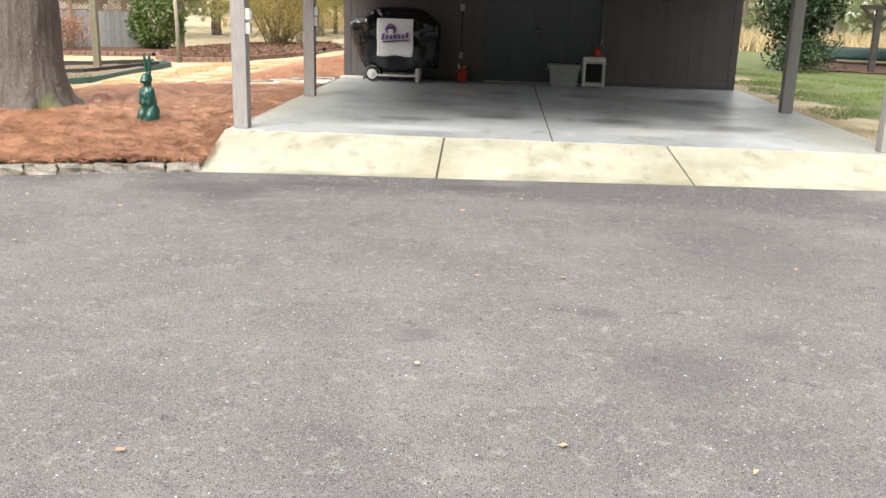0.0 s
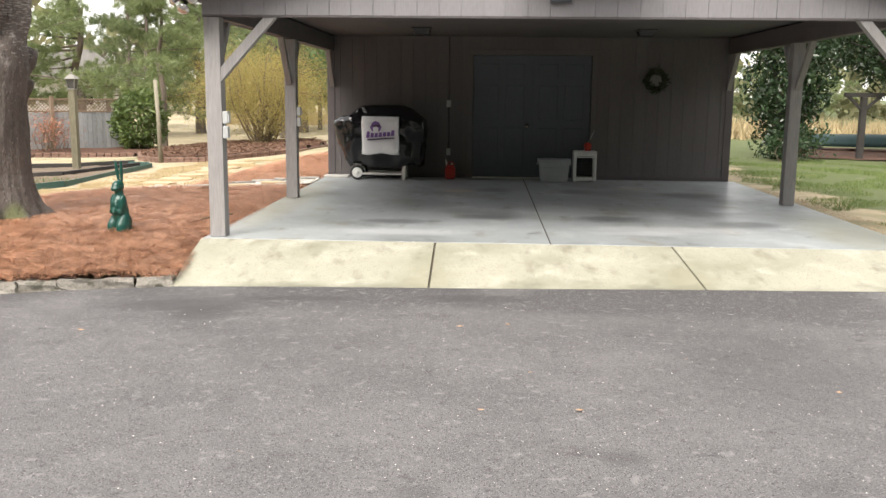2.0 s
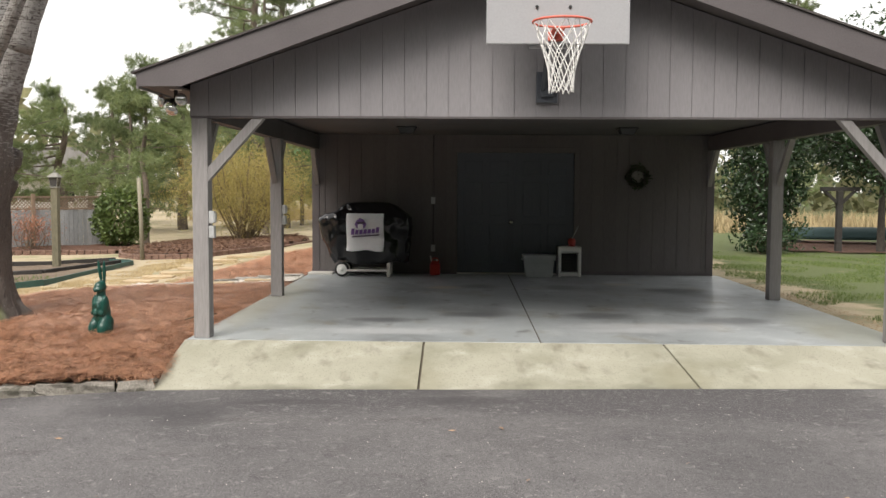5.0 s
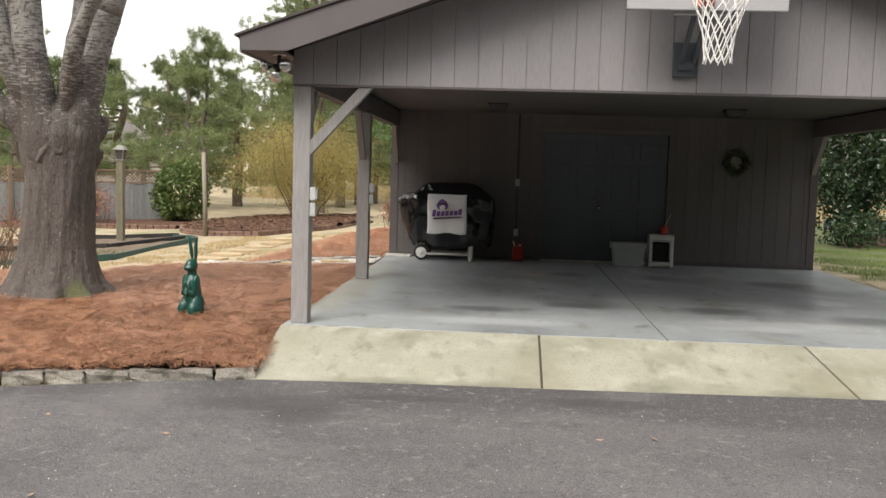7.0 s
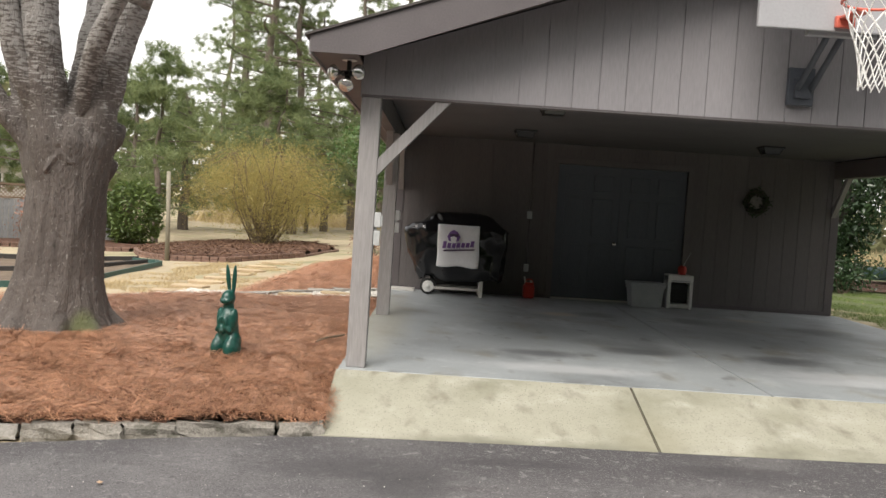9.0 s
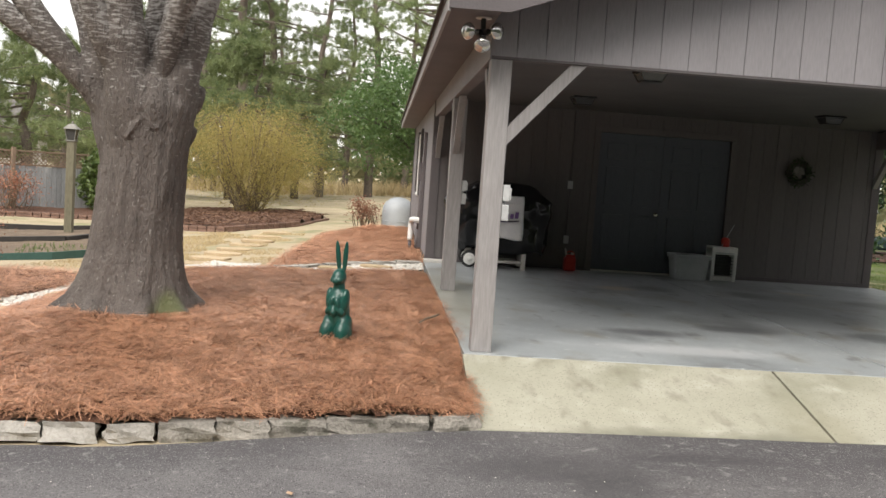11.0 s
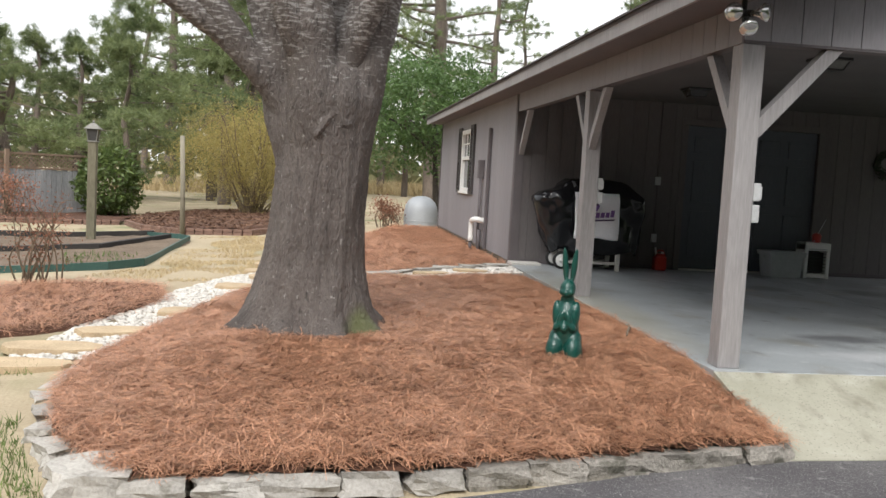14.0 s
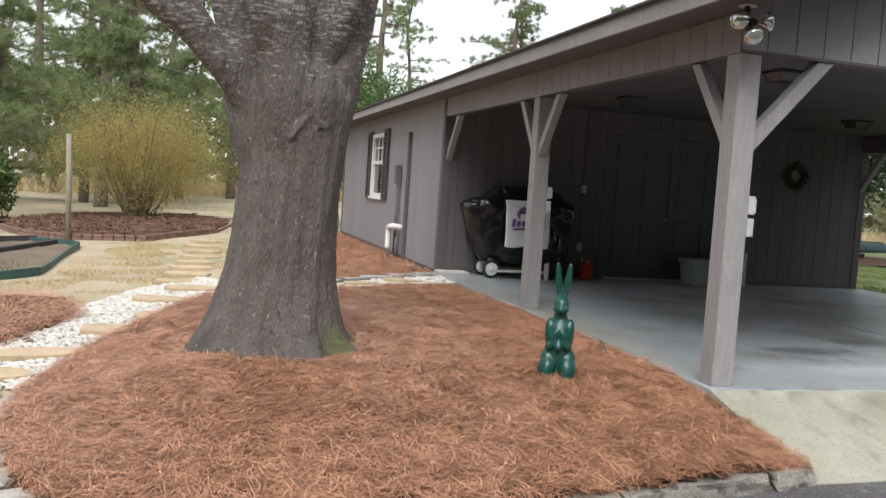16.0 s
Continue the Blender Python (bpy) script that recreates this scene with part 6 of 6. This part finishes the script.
# ---- garden: beds, edging, posts, fence ----
GARDEN = [(-9.5, 6.2), (-6.15, 6.75), (-5.45, 7.1), (-5.08, 7.6), (-5.07, 9.2), (-5.12, 12.1), (-6.1, 13.2), (-9.5, 12.6)]
EARTH = mat("garden_soil", (0.09, 0.065, 0.045), (0.22, 0.165, 0.115), 2, 50, 0.95, 0.8, depth=0.02)
tagged(sheet("garden_soil", steps((-9.6, -5.0, 30)), steps((6.1, 13.3, 44)), lambda x, y: ground_z(x, y) + (0.035 if inside(GARDEN, x, y) else -0.04) + 0.02 * noise.noise((x * 4, y * 4, 0)), EARTH,
             lambda x, y: near_edge(GARDEN, x, y) < 0.2 or inside(GARDEN, x, y)), "dark bare soil of a garden bed", "garden bed", kind="structure")


def strip(name, line, h, thick, material, label, category, lift=0.0):
    own = bmesh.new()
    pts = [Vector((x, y, 0)) for x, y in line]
    rows = []
    for i, p in enumerate(pts):
        d = (pts[min(i + 1, len(pts) - 1)] - pts[max(i - 1, 0)]).normalized()
        s = Vector((-d.y, d.x, 0)) * thick / 2
        z = ground_z(p.x, p.y) + lift
        rows.append([own.verts.new(p - s + Vector((0, 0, z - 0.1))), own.verts.new(p + s + Vector((0, 0, z - 0.1))), own.verts.new(p + s + Vector((0, 0, z + h))), own.verts.new(p - s + Vector((0, 0, z + h)))])
    for a, b in zip(rows, rows[1:]):
        for k in range(4):
            own.faces.new((a[k], a[(k + 1) % 4], b[(k + 1) % 4], b[k]))
    own.faces.new(rows[0])
    own.faces.new(rows[-1][::-1])
    bmesh.ops.recalc_face_normals(own, faces=own.faces[:])
    return tagged(link(name, own, material), label, category)


strip("garden_edging", [(-9.5, 6.25), (-7.6, 6.45), (-6.15, 6.75), (-5.45, 7.1), (-5.08, 7.6)], 0.11, 0.03, EDGING, "curved teal green plastic lawn edging", "garden edging")
strip("garden_edging", [(-5.08, 7.6), (-5.05, 8.3), (-5.07, 9.2), (-5.1, 10.6), (-5.12, 12.1), (-5.4, 12.6), (-6.1, 13.2)], 0.10, 0.03, EDGING, "teal green lawn edging along the garden bed", "garden edging")
strip("garden_timber", [(-9.3, 9.35), (-7.6, 9.6), (-6.3, 10.1)], 0.09, 0.12, TIMBER, "dark weathered landscape timber in the garden", "timber", 0.03)
strip("garden_timber", [(-9.6, 12.6), (-7.5, 12.9), (-6.0, 13.3)], 0.09, 0.12, TIMBER, "dark weathered landscape timber at the bed's end", "timber", 0.03)
strip("garden_timber", [(-6.3, 10.15), (-5.9, 11.4), (-5.55, 12.4)], 0.08, 0.10, TIMBER, "dark weathered landscape timber beside the edging", "timber", 0.03)
blades("garden_weed", [(-6.2, 7.2), (-5.4, 7.7), (-5.4, 9.0), (-6.6, 9.2)], 260, 0.05, 0.14, GRASS, "small yellow-green weeds in the bed", rg, 0.012)

SHRUBBED = [(-4.1, 13.4), (-5.6, 13.9), (-6.6, 15.2), (-7.4, 17.3), (-7.6, 20.0), (-6.4, 22.8), (-3.2, 22.2), (-2.2, 19.2), (-2.7, 16.0)]
rl = np.random.default_rng(77)
pts = np.array([(x, y, ground_z(x, y) + 0.15 + 0.05 * noise.noise((x * 1.5, y * 1.5, 0))) for x, y in scatter(SHRUBBED, 5200, rl)])
v, f = leaves(pts, 0.16, rl, 0.28)
v[:, 2] = np.repeat(pts[:, 2], 4) + (v[:, 2] - np.repeat(pts[:, 2], 4)) * 0.35
tagged(raw("leaf_litter", v, f, LITTER), "dry brown leaf litter under the shrub", "leaf litter", kind="stuff")
tagged(sheet("shrub_bed", steps((-7.8, -2.0, 34)), steps((13.2, 23, 50)), lambda x, y: ground_z(x, y) + (0.13 if inside(SHRUBBED, x, y) else -0.05) + 0.05 * noise.noise((x * 1.5, y * 1.5, 0)), STRAW,
             lambda x, y: inside(SHRUBBED, x, y)), "raised pine straw bed under the shrub", "mulch bed", kind="structure")
FENCEBED = [(-14.5, 14.6), (-9.6, 17.0), (-7.5, 17.2), (-7.6, 20.5), (-9.2, 21.2), (-14.5, 15.5)]
tagged(sheet("fence_bed", steps((-14.6, -7.4, 30)), steps((14.4, 21.3, 30)), lambda x, y: ground_z(x, y) + 0.10 + 0.04 * noise.noise((x * 1.5, y * 1.5, 0)), STRAW,
             lambda x, y: inside(FENCEBED, x, y)), "pine straw bed along the fence", "mulch bed", kind="structure")


def brick_row(line, label, courses=2):
    row = tagged(new("brick_edging"), label, "brick edging")
    data = bpy.data.meshes.new("brick")
    own = box(-0.095, 0.095, -0.05, 0.05, -0.03, 0.03, 0.006)
    own.to_mesh(data)
    own.free()
    data.materials.append(BRICK)
    for c in range(courses):
        for i, (x, y, a) in enumerate(along(line, 0.215)):
            b = new("brick", data)
            b.parent = row
            b.matrix_basis = pose(x + 0.01 * math.sin(i * 7), y + 0.08 * (c % 2) * 0.2, ground_z(x, y) + 0.025 + 0.068 * c, 0, 0, a + 4 * math.sin(i * 3.1 + c))
    return row


brick_row([(-2.7, 15.9), (-4.1, 13.4), (-5.6, 13.9), (-6.6, 15.2), (-7.4, 17.2)], "low curved edging of red-brown bricks round the shrub bed")
brick_row([(-7.5, 17.1), (-9.6, 16.9), (-14.4, 14.6)], "low edging of red-brown bricks before the fence")
brick_row([(-2.2, 19.1), (-2.7, 16.0)], "low edging of bricks on the far side of the shrub bed", 1)

lamp = thing("garden_lamp_post", -6.95, 12.2, ground_z(-6.95, 12.2), "weathered wooden post with an old lantern on top", "lamp post")
part("post", box(-0.075, 0.075, -0.075, 0.075, -0.05, 1.86, 0.008), OLDPOST, lamp)
part("lantern_base", box(-0.095, 0.095, -0.095, 0.095, 1.861, 1.885, 0.004), OLDMETAL, lamp)
for sx in (-1, 1):
    for sy in (-1, 1):
        part("lantern_rib", tube([(sx * 0.075, sy * 0.075, 1.886), (sx * 0.11, sy * 0.11, 2.10)], [0.008, 0.008], 6), OLDMETAL, lamp)
part("lantern_glass", frustum(0, 0, 1.887, 2.10, 0.068, 0.068, 0.10, 0.10, 0.003), GRAIN_CLEAR, lamp, "clouded lantern glass")
part("lantern_roof", frustum(0, 0, 2.101, 2.21, 0.145, 0.145, 0.04, 0.03, 0.004), OLDMETAL, lamp)
part("finial", lathe([(0.012, 2.21), (0.022, 2.23), (0.012, 2.26), (0.0, 2.27)], 10), OLDMETAL, lamp)
pole = thing("garden_pole", -5.52, 13.8, ground_z(-5.52, 13.8), "slim leaning weathered wooden pole in the lawn", "wooden pole")
part("shaft", tube([(0, 0, -0.1), (-0.02, 0, 1.0), (-0.06, 0, 2.05)], [0.055, 0.05, 0.045], 12, rough=0.1), POLEWOOD, pole, smooth=True)
side = thing("garden_pole", -11.7, 17.2, ground_z(-11.7, 17.2), "square pale wooden post before the fence", "wooden pole")
part("shaft", box(-0.06, 0.06, -0.06, 0.06, -0.05, 1.75, 0.006), OLDPOST, side)

# fence with lattice top
FX0, FY0, FX1, FY1 = -18.5, 11.6, -9.05, 20.6
fl = math.hypot(FX1 - FX0, FY1 - FY0)
fence = thing("garden_fence", FX1, FY1, -0.5, "grey board fence with brown lattice along its top", "fence", turn=math.degrees(math.atan2(FY0 - FY1, FX0 - FX1)))
bd = bpy.data.meshes.new("board")
own = box(0.004, 0.142, -0.011, 0.011, 0.03, 1.22, 0.003)
own.to_mesh(bd)
own.free()
bd.materials.append(FENCE)
for i in range(int(fl / 0.146)):
    b = new("board", bd)
    b.parent = fence
    b.matrix_basis = pose(i * 0.146, 0.006 * math.sin(i * 5.1), 0.012 * math.sin(i * 2.7))
for z in (1.225, 1.60):
    part("rail", box(0, fl, -0.025, 0.025, z, z + 0.05, 0.004), LATTICE, fence)
for i in range(int(fl / 2.4) + 1):
    part("fence_post", box(i * 2.4 - 0.05, i * 2.4 + 0.05, 0.026, 0.12, -0.05, 1.72, 0.006), LATTICE, fence)
own = bmesh.new()
for i in range(int(fl / 0.11)):
    for s in (-1, 1):
        a = i * 0.11 + (0.33 if s < 0 else 0)
        own.faces.new([own.verts.new(p) for p in ((a, 0.004 * s, 1.275), (a + 0.035, 0.004 * s, 1.275), (a + 0.035 + s * 0.32, 0.004 * s, 1.60), (a + s * 0.32, 0.004 * s, 1.60))])
lat = part("lattice", own, LATTICE, fence)
ls = lat.modifiers.new("thick", "SOLIDIFY")
ls.thickness = 0.008

# neighbour's house far behind the fence
house = thing("neighbour_house", -31.0, 52.0, -0.5, "pale low house with grey roof beyond the fence", "house", turn=30)
part("wall", box(-8, 8, -4, 4, 0.0, 2.6), WALLFAR, house)
part("roof", prism([(-8.6, 2.55), (8.6, 2.55), (6.0, 4.6), (-6.0, 4.6)], -4.6, 4.6), ROOFFAR, house)
for x in (-5.5, -2.0, 2.0, 5.5):
    w = part("window", box(x - 0.55, x + 0.55, -4.06, -4.0, 0.9, 2.1), WHITE, house)
    part("pane", box(x - 0.47, x + 0.47, -4.075, -4.061, 0.98, 2.02), GLASS, w)

# tank behind the store
tank = thing("storage_tank", -0.28, 16.35, ground_z(-0.28, 16.35) - 0.07, "pale grey-white domed tank beside the store", "tank")
part("shell", lathe([(0.40, -0.1), (0.41, 0.1), (0.41, 0.42), (0.39, 0.56), (0.33, 0.68), (0.22, 0.77), (0.1, 0.81), (0.0, 0.815)], 36), TANK, tank, smooth=True)
part("seam", lathe([(0.412, 0.20), (0.418, 0.205), (0.418, 0.225), (0.412, 0.23)], 36), TANK, tank)

# ---- beyond the lawn: trellis, overturned boat, thin tree ----
MULCH2 = [(10.6, 14.4), (19, 13.2), (20, 19.5), (11.5, 20.0)]
tagged(sheet("lawn_bed", steps((10.4, 20.2, 24)), steps((13, 20.2, 20)), lambda x, y: ground_z(x, y) + 0.035 + 0.03 * noise.noise((x * 2, y * 2, 0)), STRAW, lambda x, y: inside(MULCH2, x, y)),
       "dark leaf-littered bed under the trees", "mulch bed", kind="structure")
tr = thing("garden_trellis", 12.0, 14.6, ground_z(12.0, 14.6), "dark brown wooden trellis post with a crossbeam", "trellis")
part("post", box(-0.07, 0.07, -0.07, 0.07, -0.05, 1.55, 0.006), TIMBER, tr)
part("crossbeam", box(-0.48, 0.48, -0.05, 0.05, 1.551, 1.66, 0.006), TIMBER, tr)
for s in (-1, 1):
    part("brace", prism([(s * 0.07, 1.22), (s * 0.07, 1.32), (s * 0.32, 1.55), (s * 0.42, 1.55)], -0.03, 0.03), TIMBER, tr)
boat = thing("overturned_boat", 14.4, 18.6, ground_z(14.4, 18.6), "teal overturned boat hull on the leaf litter", "boat", turn=-6)
own = bmesh.new()
rows = []
for i in range(25):
    u = -1 + 2 * i / 24
    wdt = 0.55 * (1 - abs(u) ** 2.6) + 0.02
    hh = 0.34 - 0.10 * u * u
    rows.append([own.verts.new((u * 3.4, math.cos(a) * wdt, 0.16 + (0.22 * abs(u) ** 3) * 0.2 + math.sin(a) ** 0.8 * hh)) for a in [math.pi * k / 12 for k in range(13)]])
for a, b in zip(rows, rows[1:]):
    for k in range(12):
        own.faces.new((a[k], b[k], b[k + 1], a[k + 1]))
hull = part("hull", own, TARP, boat, smooth=True)
hs = hull.modifiers.new("thick", "SOLIDIFY")
hs.thickness = 0.02
for x in (-2.0, 2.0):
    part("trestle", box(x - 0.08, x + 0.08, -0.5, 0.5, -0.02, 0.15, 0.01), TIMBER, boat)
part("keel", box(-3.0, 3.0, -0.02, 0.02, 0.475, 0.51, 0.006), TARP, boat)
thin = thing("thin_tree", 15.1, 17.2, ground_z(15.1, 17.2), "thin crooked dark tree trunk", "tree")
p = smooth_line([(0, 0, -0.1), (0.08, 0, 0.7), (-0.06, 0, 1.4), (0.1, 0, 2.2), (0.3, 0.1, 4.0)], [0.09, 0.075, 0.07, 0.06, 0.03], 6)
part("trunk", tube(p[0], p[1], 10, rough=0.15), DARKBARK, thin, smooth=True)
c = shell_points(900, rg, 0.9, 0.9, 0.8, 0.3, 0.5, 4) + [0.3, 0.1, 4.2]
v, f = leaves(c, 0.14, rg, 0.4)
raw("crown", v, f, MAGNOLIA, thin)
